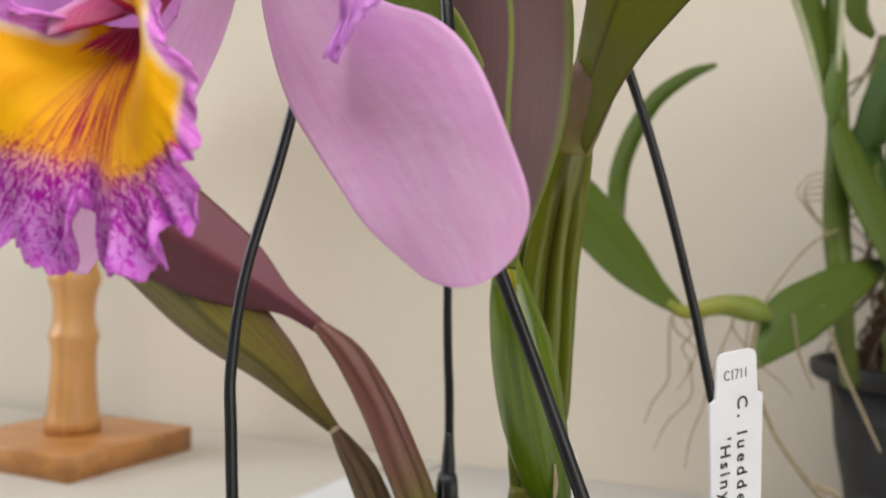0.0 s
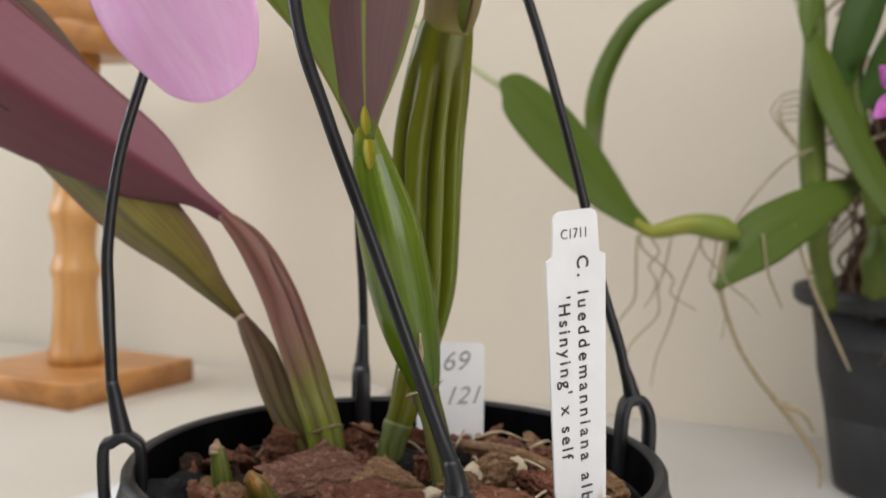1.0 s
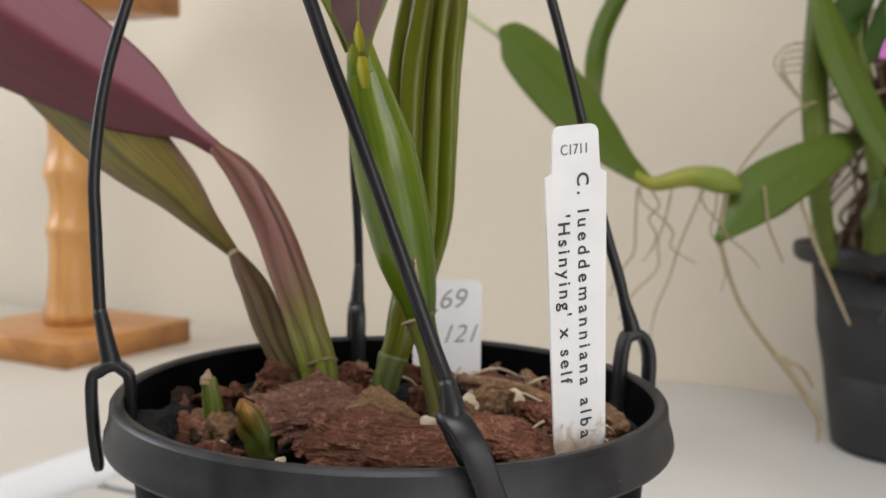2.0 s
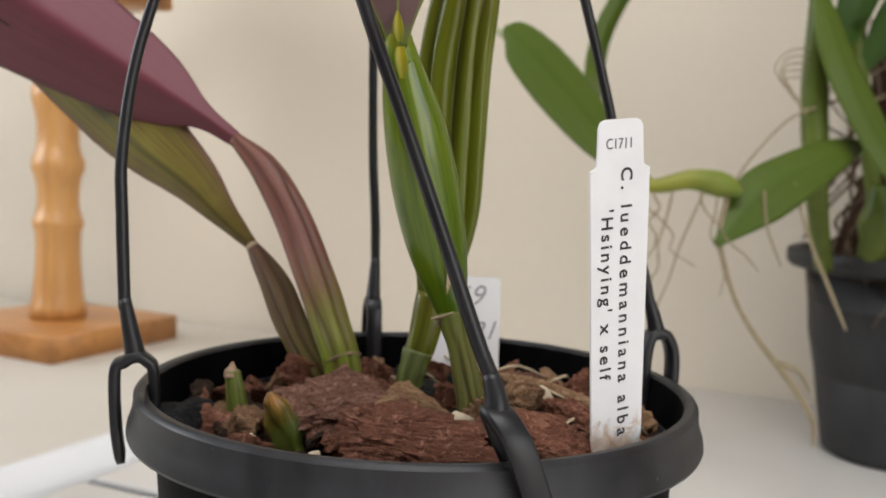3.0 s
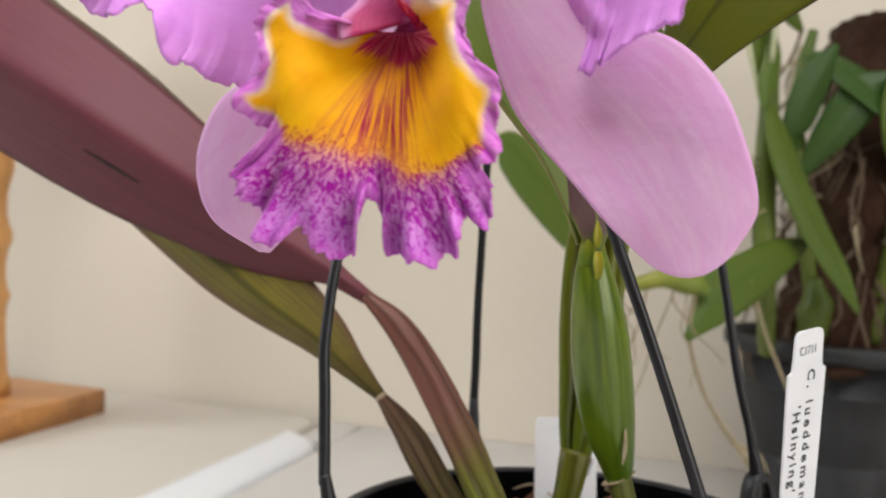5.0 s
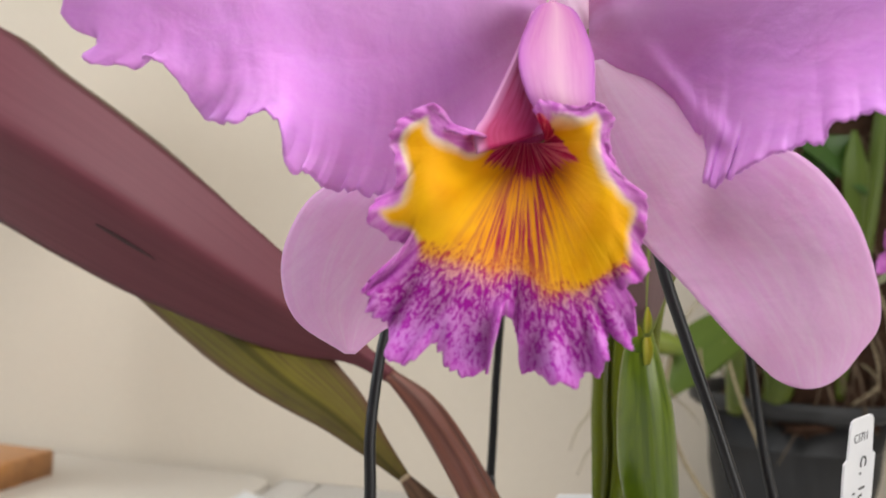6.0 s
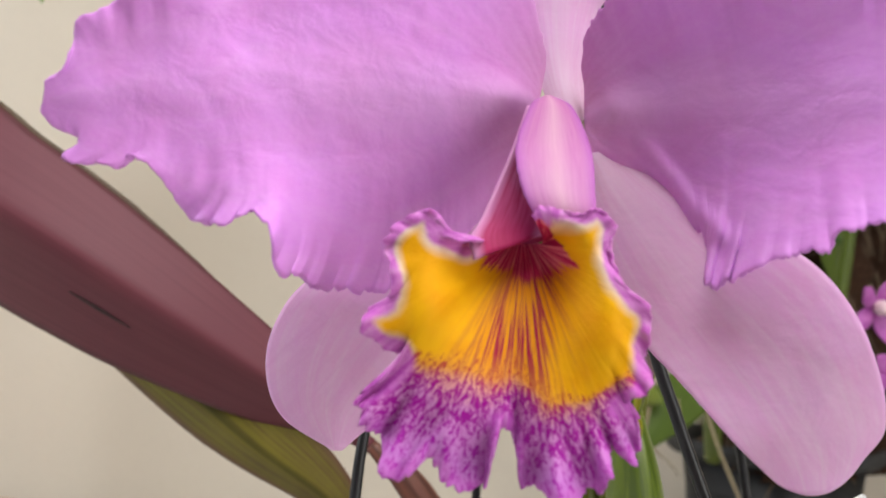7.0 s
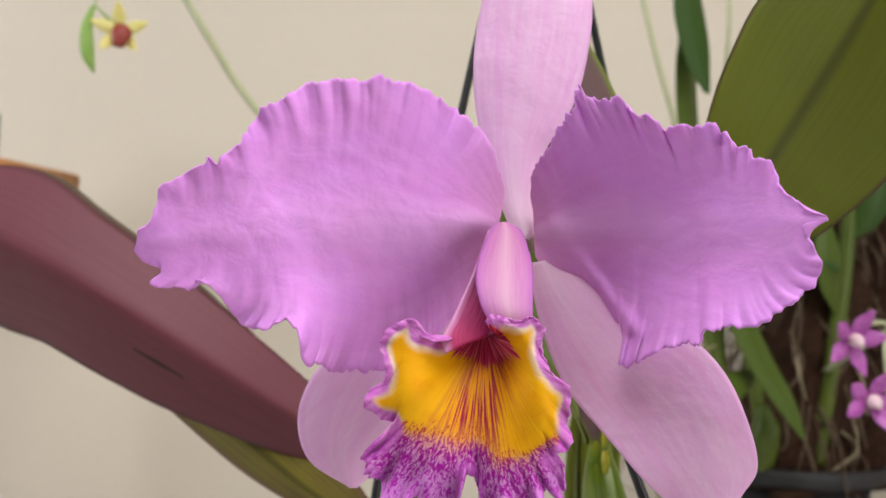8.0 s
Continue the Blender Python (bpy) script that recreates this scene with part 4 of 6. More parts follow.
part("leaf", leaf([(-0.0319, 0.4008, 0.2342), (-0.0450, 0.4026, 0.2454), (-0.0600, 0.4080, 0.2575), (-0.0847, 0.4211, 0.2728), (-0.1132, 0.4394, 0.2932), (-0.1472, 0.4586, 0.3152), (-0.1623, 0.4656, 0.3254), (-0.1789, 0.4728, 0.3354)],
                  [0.0021, 0.0056, 0.0106, 0.0168, 0.0225, 0.0176, 0.0118, 0.0030], (0.067, -1, -0.256), 0.48, 54, 19, 0.02, 0.0, 2, (0.748, 1.30)), LEAF_OLIVE, orchid, "olive leaf flushed maroon at its edge", thick=0.0014)

# the margin folds back towards the tip
margin = [maroon[0][i * 31 + 30] for i in range(24, 58)]
turned = [p + Vector((0.0, 1.0, 0.10)) * (0.028 * min(1.0, i / 9) ** 0.8 * q) for i, p in enumerate(margin) for q in (0.0, 0.35, 0.7, 1.0)]
part("leaf_margin", (turned, grid_faces(len(margin), 4), {"flow": [(i / 33, q, 0) for i in range(34) for q in (-1, -0.3, 0.3, 1)]}), LEAF_MARGIN, orchid, "dark brown margin of the leaf folded back", thick=0.0010)
slit = [maroon[0][i * 31 + j] + Vector((0, -0.0014, -0.0003)) for i, j in ((27, 9), (28, 9), (30, 9), (31, 9), (33, 9))]
part("scar", leaf([tuple(p) for p in slit], [0.0001, 0.0004, 0.0008, 0.0007, 0.0002], (-0.10, -0.80, -0.55), 0.3, 24, 7), SCAR, orchid, "dark torn slit in the leaf", thick=0.0004)
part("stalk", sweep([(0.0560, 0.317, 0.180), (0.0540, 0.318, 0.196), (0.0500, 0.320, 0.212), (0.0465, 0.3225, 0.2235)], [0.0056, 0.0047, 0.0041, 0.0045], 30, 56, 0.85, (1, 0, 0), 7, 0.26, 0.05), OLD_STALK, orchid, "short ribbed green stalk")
part("bulb", sweep([(0.0470, 0.3225, 0.2215), (0.0455, 0.3225, 0.2290), (0.0420, 0.322, 0.242), (0.0380, 0.320, 0.2595), (0.0340, 0.316, 0.277), (0.0305, 0.3125, 0.292), (0.0285, 0.3105, 0.303), (0.0278, 0.3098, 0.3075), (0.0275, 0.3090, 0.3105)],
                   [0.0042, 0.0062, 0.0090, 0.0103, 0.0097, 0.0074, 0.0047, 0.0035, 0.0016], 60, 48, 0.78, (1, 0, 0.25), 0, 0.0, 0.02, 5), BULB_GREEN, orchid, "plump glossy green bulb")
part("node_ring", sweep([(0.0476, 0.3222, 0.2212), (0.0468, 0.3225, 0.2222), (0.0462, 0.3226, 0.2236)], [0.0046, 0.0054, 0.0060], 10, 48, 0.68, (1, 0, 0.3), 5, 0.14, 0.16), NODE, orchid, "torn papery ring")
part("husk_flake", leaf([(0.0450, 0.3150, 0.2300), (0.0455, 0.3148, 0.2360), (0.0450, 0.3142, 0.2430)], [0.0002, 0.0007, 0.0002], (0, -1, 0), -0.2, 12, 7), HUSK, orchid, "pale scar of old husk", thick=0.0003)
part("leaf_joint", sweep([(0.0289, 0.3108, 0.2995), (0.0284, 0.3102, 0.3025), (0.0280, 0.3096, 0.3055), (0.0277, 0.3091, 0.3085), (0.0275, 0.3087, 0.3108)], [0.0053, 0.0048, 0.0041, 0.0034, 0.0018], 30, 32, 0.80, (1, 0, 0.2)), SHEATH, orchid, "yellow-green leaf joint")
part("joint_scar", leaf([(0.0296, 0.3070, 0.2945), (0.0293, 0.3060, 0.2975), (0.0289, 0.3055, 0.3005), (0.0286, 0.3057, 0.3035)], [0.0010, 0.0017, 0.0019, 0.0012], (0.0, -1, 0.1), -0.35, 20, 9), JOINT_SCAR, orchid, "yellow patch below the leaf joint", thick=0.0005)
part("joint_scar", leaf([(0.0283, 0.3056, 0.3050), (0.0280, 0.3045, 0.3075), (0.0277, 0.3040, 0.3105), (0.0275, 0.3040, 0.3135)], [0.0008, 0.0015, 0.0013, 0.0003], (0.0, -1, 0.1), -0.35, 20, 9), JOINT_SCAR, orchid, "yellow foot of the leaf's midrib", thick=0.0005)
part("leaf", leaf([(0.0282, 0.3072, 0.3035), (0.0279, 0.3060, 0.3110), (0.0276, 0.3055, 0.3200), (0.0273, 0.3050, 0.3330), (0.0272, 0.3045, 0.3520), (0.0272, 0.3050, 0.3830), (0.0190, 0.3070, 0.4250), (0.0070, 0.3100, 0.4600), (0.0000, 0.3130, 0.4850)],
                  [0.0024, 0.0052, 0.0096, 0.0148, 0.0196, 0.0205, 0.0195, 0.0140, 0.0030], (-0.25, -1, -0.15), 0.30, 50, 21, 0.02, 0.0, 4, (1.22, 0.86)), LEAF_PLUM, orchid, "upright plum leaf with a green midrib", thick=0.0014)
part("leaf", leaf([(0.0268, 0.3112, 0.3060), (0.0232, 0.3105, 0.3220), (0.0170, 0.3100, 0.3380), (0.0080, 0.3100, 0.3550), (-0.0040, 0.3110, 0.3730), (-0.0150, 0.3130, 0.3880), (-0.0240, 0.3160, 0.4000)],
                  [0.0038, 0.0074, 0.0106, 0.0150, 0.0170, 0.0130, 0.0030], (-0.10, -1, 0.25), -0.22, 44, 17, 0.02, 0.0, 9), LEAF_INNER, orchid, "green upper face of a leaf with a pale edge", thick=0.0014)

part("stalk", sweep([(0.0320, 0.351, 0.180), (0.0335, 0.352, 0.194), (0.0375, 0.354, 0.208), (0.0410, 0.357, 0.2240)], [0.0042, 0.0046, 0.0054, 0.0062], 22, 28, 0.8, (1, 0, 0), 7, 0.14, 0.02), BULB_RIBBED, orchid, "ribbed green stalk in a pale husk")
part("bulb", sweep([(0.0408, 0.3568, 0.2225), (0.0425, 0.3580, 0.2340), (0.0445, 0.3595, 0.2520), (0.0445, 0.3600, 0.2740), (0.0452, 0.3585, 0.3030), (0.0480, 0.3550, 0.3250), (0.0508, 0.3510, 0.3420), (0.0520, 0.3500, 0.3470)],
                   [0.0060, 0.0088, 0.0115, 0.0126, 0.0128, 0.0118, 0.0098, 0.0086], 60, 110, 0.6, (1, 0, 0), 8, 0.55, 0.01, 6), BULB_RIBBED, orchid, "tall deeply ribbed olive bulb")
part("node_ring", sweep([(0.0404, 0.3565, 0.2214), (0.0408, 0.3568, 0.2222), (0.0411, 0.3570, 0.2230)], [0.0060, 0.0064, 0.0063], 8, 30, 0.75, (1, 0, 0), 9, 0.1, 0.05), NODE, orchid, "dry papery ring")
part("husk", sweep([(0.0322, 0.3510, 0.1850), (0.0340, 0.3522, 0.1960), (0.0362, 0.3533, 0.2045)], [0.0047, 0.0049, 0.0053], 14, 56, 0.82, (1, 0, 0), 7, 0.20, 0.05), blade("pale_green_husk", (0.12, 0.15, 0.040), (0.17, 0.20, 0.075), (0.10, 0.13, 0.03), 0.45, 0.05, 12, None, 0.0, None, 0.4, 0.3, 0.6), orchid, "pale translucent husk")
part("sheath", sweep([(0.0514, 0.3505, 0.3430), (0.0524, 0.3490, 0.3490), (0.0540, 0.3425, 0.3560), (0.0550, 0.3320, 0.3625), (0.0556, 0.3220, 0.3675)], [0.0088, 0.0094, 0.0099, 0.0096, 0.0070], 26, 26, 0.65, (1, 0, 0), 4, 0.06, 0.03), blade("tan_sheath", (0.175, 0.17, 0.025), (0.27, 0.165, 0.13), (0.20, 0.13, 0.06), 0.5, 0.0, 8, None, 0.0, None, 0.3), orchid, "tan papery sheath")
part("leaf", leaf([(0.0522, 0.3505, 0.3455), (0.0540, 0.3380, 0.3545), (0.0546, 0.3220, 0.3635), (0.0558, 0.3000, 0.3755), (0.0572, 0.2750, 0.3885), (0.0582, 0.2500, 0.4020), (0.0582, 0.2250, 0.4195), (0.0590, 0.2000, 0.4390), (0.0605, 0.1780, 0.4590)],
                  [0.0070, 0.0078, 0.0092, 0.0126, 0.0190, 0.0265, 0.0320, 0.0310, 0.0100], (-0.80, -0.40, -0.45), 0.22, 60, 21, 0.02, 0.0, 5), LEAF_GREEN, orchid, "broad olive green leaf with a dark edge", thick=0.0016)
part("shoot_stub", sweep([(-0.0215, 0.331, 0.178), (-0.0220, 0.331, 0.188), (-0.0232, 0.331, 0.1965), (-0.0238, 0.331, 0.2000)], [0.0038, 0.0036, 0.0028, 0.0022], 24, 24, 0.8, (1, 0, 0), 6, 0.14), SHOOT_GREEN, orchid, "cut green stub of an old shoot")
part("stub_cap", sweep([(-0.0236, 0.331, 0.1982), (-0.0240, 0.331, 0.1996), (-0.0239, 0.3308, 0.2012), (-0.0237, 0.3308, 0.2030)], [0.0029, 0.0025, 0.0014, 0.0004], 14, 18, 0.8, (1, 0, 0), 5, 0.2, 0.15), STUB_DRY, orchid, "dry pinkish brown tip")
part("old_shoot", sweep([(0.0000, 0.3070, 0.1800), (-0.0026, 0.3075, 0.1875), (-0.0058, 0.3082, 0.1945), (-0.0078, 0.3085, 0.1990)], [0.0042, 0.0050, 0.0044, 0.0008], 24, 40, 0.5, (1, 0, 0.5), 3, 0.30, 0.20), OLD_SHOOT, orchid, "short ochre and green old shoot, wrinkled")

# the flower, set out in millimetres round its heart: across, up, towards the viewer
HEART = Vector((-0.0333, 0.2131, 0.3760))
BLOOM = 0.00096
F_R, F_N, F_U = Vector((0.951, -0.309, 0)), Vector((-0.309, -0.951, 0)), Vector((0, 0, 1))


def face(a, b, w):
    return HEART + (F_R * a + F_U * b + F_N * w) * BLOOM


flower = part("flower", sweep([tuple(face(0, 2, -3)), tuple(face(6, 5, -30)), (0.0020, 0.2900, 0.4000), (0.0140, 0.3150, 0.4000), (0.0215, 0.3180, 0.370), (0.0272, 0.3130, 0.325)], [0.0042, 0.0030, 0.0028, 0.0026, 0.0026, 0.0028], 40, 14), FLOWER_STEM, orchid, "large lilac cattleya flower on an olive stem")


def along(points, n):
    """n points at even steps of length along a smooth curve."""
    c = spline(points, n * 6)
    run = np.concatenate([[0], np.cumsum(np.linalg.norm(np.diff(c, axis=0), axis=1))])
    return np.array([np.interp(np.linspace(0, run[-1], n), run, c[:, i]) for i in range(3)]).T


def eased(points, turns):
    """The same curve with its small teeth smoothed away."""
    c = points.copy()
    for _ in range(turns):
        c[1:-1] = (c[:-2] + 2 * c[1:-1] + c[2:]) / 4
    return c


def sheet(lower, middle, upper, n=70, cols=41, ruffle=0.0, waves=9.0, bite=0.0, bulge=0.0, seed=0, late=0.25, soften=0, ridge=0.0):
    """A petal spread between its two edges and its midrib, frilled towards the edge."""
    L, M, U = along(lower, n), along(middle, n), along(upper, n)
    off = Vector((seed * 5.3, seed * 2.9, 1.7))
    LS, US = (along(eased(e, soften), n) if soften else e for e in (L, U))
    verts, flow, spot = [], [], []
    for i in range(n):
        s = i / (n - 1)
        dl, du = np.linalg.norm(M[i] - L[i]) + 1e-6, np.linalg.norm(U[i] - M[i]) + 1e-6
        m = min(0.7, max(0.3, dl / (dl + du)))
        for j in range(cols):
            q = j / (cols - 1)
            k = q + bite * 0.5 * (noise.noise(Vector((s * 16, 0.0, 3 if q > 0.5 else 9)) + off) + 0.6 * noise.noise(Vector((s * 48, 0.0, 3 if q > 0.5 else 9)) + off) + 0.6 * noise.noise(Vector((s * 110, 0.0, 3 if q > 0.5 else 9)) + off)) * abs(2 * q - 1) ** 6 * (1 if q > 0.5 else -1)
            p = LS[i] * ((k - m) * (k - 1) / m) + M[i] * (k * (k - 1) / (m * (m - 1))) + US[i] * (k * (k - m) / (1 - m))
            p = p + (U[i] - US[i] if q > 0.5 else L[i] - LS[i]) * abs(2 * q - 1) ** 5
            e = abs(2 * q - 1)
            rise = min(1.0, max(0.0, (s - 0.06) / late)) * min(1.0, (dl + du) / 45)
            rip = 0.35 * math.sin(2 * math.pi * waves * s + 6 * noise.noise(Vector((s * 5, q * 2, 0)) + off)) + 0.8 * noise.noise(Vector((s * waves * 2.3, q * 1.2, 5)) + off)
            p = p + np.array((0, 0, ridge * math.exp(-((q - m) / 0.12) ** 2) * min(1.0, s / 0.08) * (1 - s) ** 0.7 + ruffle * rise * e ** 3.4 * rip + bulge * (1 - e * e) * math.sin(math.pi * s)))
            crimp = noise.noise(Vector((s * 38, q * 2.2, 8)) + off) + 0.6 * noise.noise(Vector((s * 90, q * 4, 6)) + off)
            p = p + np.array((0, 0, 1.25 * ruffle * rise * e ** 5 * crimp))
            p = p + np.array((0, 0, (0.50 * noise.noise(Vector((p[0] * 0.085, p[1] * 0.085, 2)) + off) + 0.16 * noise.noise(Vector((p[0] * 0.24, p[1] * 0.24, 7)) + off)) * rise * (ruffle > 0)))
            far, turn_at = math.hypot(p[0] + 4, p[1] - 4), math.atan2(p[1] - 4, p[0] + 4)
            p = p + np.array((0, 0, (0.12 + 0.30 * e ** 2) * (ruffle > 0.5) * min(1.0, far / 40) * noise.noise(Vector((math.cos(turn_at) * 14, math.sin(turn_at) * 14, far * 0.03)) + off)))
            verts.append(face(*p))
            flow.append((s, 2 * q - 1, 0))
            spot.append((p[0] + 2.5, p[1] - 3.0, 0))
    return verts, grid_faces(n, cols), {"flow": flow, "face": spot}


def between(a, b, bulge):
    return [tuple((p + q) / 2 + (bulge if i == 2 else 0) for i, (p, q) in enumerate(zip(x, y))) for x, y in zip(a, b)]


def smooth(x, lo, hi):
    t = min(1.0, max(0.0, (x - lo) / (hi - lo)))
    return t * t * (3 - 2 * t)


def pocketed(shape, a, b, ridge, sunk):
    """A petal with a raised fold from a to b, its margin sunk into a pocket on the near side of the fold."""
    verts, faces, marks = shape
    ax, ay = b[0] - a[0], b[1] - a[1]
    long = math.hypot(ax, ay)
    for i, (x, y, _) in enumerate(marks["face"]):
        dx, dy = x - 2.5 - a[0], y + 3.0 - a[1]
        run, off = (dx * ax + dy * ay) / long, (dx * ay - dy * ax) / long
        near = smooth(run, -4, 7) * (1 - smooth(run, long - 4, long + 3))
        verts[i] = verts[i] + F_N * (BLOOM * near * (ridge * math.exp(-(off / 1.9) ** 2) - sunk * smooth(off, 0.2, 2.4)))
    return verts, faces, marks


petal_up = [(-7.5, 10.0, 3.0), (-7.0, 17.0, 3.0), (-10.6, 27.9, 7.8), (-18.5, 36.3, 15.7), (-27.6, 41.2, 22.4), (-37.6, 42.9, 30.3), (-43.6, 42.8, 31.2), (-54.1, 40.7, 33.0), (-61.5, 39.2, 34.4), (-66.9, 34.3, 37.2),
            (-71.7, 30.8, 39.1), (-73.7, 26.7, 40.7), (-74.7, 21.8, 42.4), (-78.4, 19.3, 43.6), (-79.5, 16.1, 45.3), (-82.5, 17.8, 44.6), (-83.0, 15.7, 45.5), (-89.4, 12.9, 44.8), (-95.0, 9.8, 45.2), (-95.9, 5.3, 44.9),
            (-96.8, 0.5, 45.6), (-100.6, -2.0, 45.0)]
petal_mid = [(-8.1, 5.5, 4.0), (-21.3, 5.0, 12.8), (-34.7, 3.9, 20.7), (-50.7, 2.8, 28.1), (-64.8, 1.4, 33.5), (-75.8, -0.5, 37.6), (-85.5, -2.2, 40.5), (-93.6, -4.1, 43), (-101.0, -4.6, 44)]
petal_low = [(-10.5, -0.8, 3.5), (-21.0, -22.6, -0.5), (-35.8, -35.9, 6.0), (-48.0, -37.8, 18.7), (-53.9, -35.6, 32.4), (-56.6, -33.2, 38.5), (-56.5, -28.8, 39.5), (-58.8, -25.5, 39.7), (-62.2, -25.0, 38.5), (-67.0, -26.8, 37.7), (-74.7, -25.9, 35.2),
             (-78.3, -20.7, 37.0), (-81.2, -17.1, 38.0), (-85.6, -15.0, 39.0), (-87.7, -17.3, 40.0), (-90.5, -15.9, 40.0), (-94.8, -16.8, 41.0), (-97.7, -15.5, 42.0), (-94.2, -12.3, 41.0), (-99.6, -9.8, 42.0), (-102.0, -7.2, 43.0)]
part("petal", sheet(petal_low, petal_mid, petal_up, 220, 81, 1.6, 15, 0.05, 0, 1, soften=260, ridge=2.6), PETAL, flower, "broad lilac petal with a frilled edge", thick=0.0006)
petal_up = [(2.3, 10.0, 3), (1.2, 15.3, 4.6), (2.7, 22.9, 10), (8.1, 30.5, 18), (12.4, 35.4, 26), (13.7, 41.0, 30), (15.0, 39.2, 30), (19.7, 38.1, 30), (22.7, 38.7, 31), (26.7, 35.7, 31), (28.6, 32.6, 32), (34.4, 31.5, 32),
            (36.3, 28.9, 33), (38.0, 30.4, 33), (43.5, 30.1, 35), (49.5, 29.3, 38), (51.4, 26.9, 39), (55.8, 23.9, 42), (56.8, 19.8, 44), (60.6, 19.7, 45), (61.9, 15.9, 47), (61.8, 13.0, 49), (65.2, 9.4, 51), (67.3, 6.8, 53), (71.5, 5.4, 54)]
petal_mid = [(2.6, 3.3, 2), (8.3, 4.1, 7), (15.3, 4.5, 9), (24.4, 5.0, 13), (34.3, 5.3, 19), (44.9, 5.2, 27), (54.5, 4.9, 37), (63.2, 4.5, 49), (71.7, 5.0, 54)]
petal_low = [(3.1, -3.5, 1), (9.2, -10.0, 1), (16.6, -15.5, 2), (22.9, -19.5, 6), (26.8, -22.2, 11), (28.5, -26.0, 16), (27.3, -31.5, 20.6), (28.9, -35.1, 21.6), (31.0, -31.1, 23.2), (35.6, -29.2, 28.9), (41.8, -27.1, 35.7), (45.4, -26.1, 39.8),
             (46.0, -22.6, 40.4), (48.9, -21.9, 43.3), (52.3, -20.8, 46.3), (57.1, -19.9, 49.0), (62.8, -16.2, 52.0), (66.4, -13.5, 53.3), (70.1, -9.4, 53.8), (70.7, -6.0, 53.9), (68.7, -1.4, 53.6), (66.6, 1.5, 53.0), (67.0, 3.7, 53.1), (71.9, 4.7, 54.0)]
part("petal", pocketed(sheet(petal_low, petal_mid, petal_up, 220, 81, 1.8, 19, 0.065, 0, 2, soften=300, ridge=2.0), (15.0, -2.5), (32.0, -25.0), 2.2, 0.5), PETAL, flower, "broad lilac petal with a frilled edge", thick=0.0006)
sep_a = [(-1.6, 1.8, 1), (-4.2, 4.6, 0), (-8.8, 14.9, -3), (-13.3, 28.7, -5), (-16.7, 42.7, -6), (-17.8, 56.9, -7), (-16.7, 71.6, -9), (-13.4, 88.7, -12), (-3.0, 104.8, -16)]
sep_b = [(0.8, 1.6, 1), (2.6, 4.6, 0), (1.9, 13.4, -3), (4.3, 28.2, -5), (10.7, 38.8, -6), (15.5, 52.0, -7), (17.9, 71.8, -9), (15.5, 88.7, -12), (3.5, 104.7, -16)]
part("sepal", sheet(sep_a, between(sep_a, sep_b, 3.0), sep_b, 60, 31, 0.25, 3, 0.0, 1.5, 3), SEPAL, flower, "long pale lilac upper sepal", thick=0.0008)
sep_a = [(2.0, -5.3, 0), (3.5, -16.8, 1), (7.7, -29.7, 3), (12.5, -40.0, 4.5), (18.1, -47.0, 7), (25.5, -54.6, 12), (34.6, -64.3, 16), (44.5, -72.8, 14)]
sep_b = [(8.6, -4.2, 0), (20.6, -11.5, 6), (34.1, -20.5, 11), (46.5, -25.5, 15), (54.9, -33.6, 17.5), (60.8, -45.5, 19), (64.8, -59.0, 15.5), (61.5, -68.0, 11)]
sep_m = between(sep_a, sep_b, 2.0)
sep_m[-1] = (52.5, -74.6, 13)
part("sepal", sheet(sep_a, sep_m, sep_b, 70, 35, 0.2, 2, 0.0, 1.5, 4), SEPAL, flower, "long pale lilac side sepal", thick=0.0008)
sep_a = [(-7.3, -2.1, -2), (-25.6, -16.2, -4), (-47.0, -30.2, -5), (-60.6, -37.7, -6), (-67.6, -48.6, -8), (-68.9, -59.4, -10), (-64.7, -69.4, -12), (-53.0, -76.4, -14)]
sep_b = [(-1.4, -3.6, -2), (-8.4, -22.3, -4), (-19.1, -42.2, -5), (-23.8, -51.5, -6), (-28.8, -59.7, -8), (-35.4, -65.5, -10), (-43.5, -70.2, -12), (-50.6, -76.5, -14)]
part("sepal", sheet(sep_a, between(sep_a, sep_b, 2.0), sep_b, 70, 35, 0.2, 2, 0.0, 1.0, 5), SEPAL, flower, "long pale lilac side sepal", thick=0.0008)

LIP_EDGE = [(-21.2, -28.0), (-25.4, -26.7), (-26.9, -22.6), (-32.7, -24.6), (-35.5, -29.7), (-33.5, -37.8), (-38.5, -42.1), (-36.6, -47.2), (-31.4, -49.4), (-34.9, -54.2), (-38.7, -57.5), (-38.2, -62.1),
            (-35.2, -63.7), (-34.1, -69.3), (-30.0, -71.8), (-25.0, -68.0), (-21.7, -72.6), (-15.6, -74.0), (-13.7, -67.5), (-11.9, -61.2), (-9.0, -66.8), (-8.0, -71.8), (-2.6, -73.2), (3.9, -73.0),
            (7.2, -69.2), (8.0, -64.6), (12.4, -65.9), (12.6, -58.5), (10.0, -55.9), (13.9, -52.5), (13.3, -46.5), (13.4, -38.5), (8.8, -34.7), (6.0, -28.8), (6.4, -23.8), (3.4, -20.6), (0.5, -21.8), (-3.5, -21.2), (-7.2, -20.6), (-8.6, -22.2)]


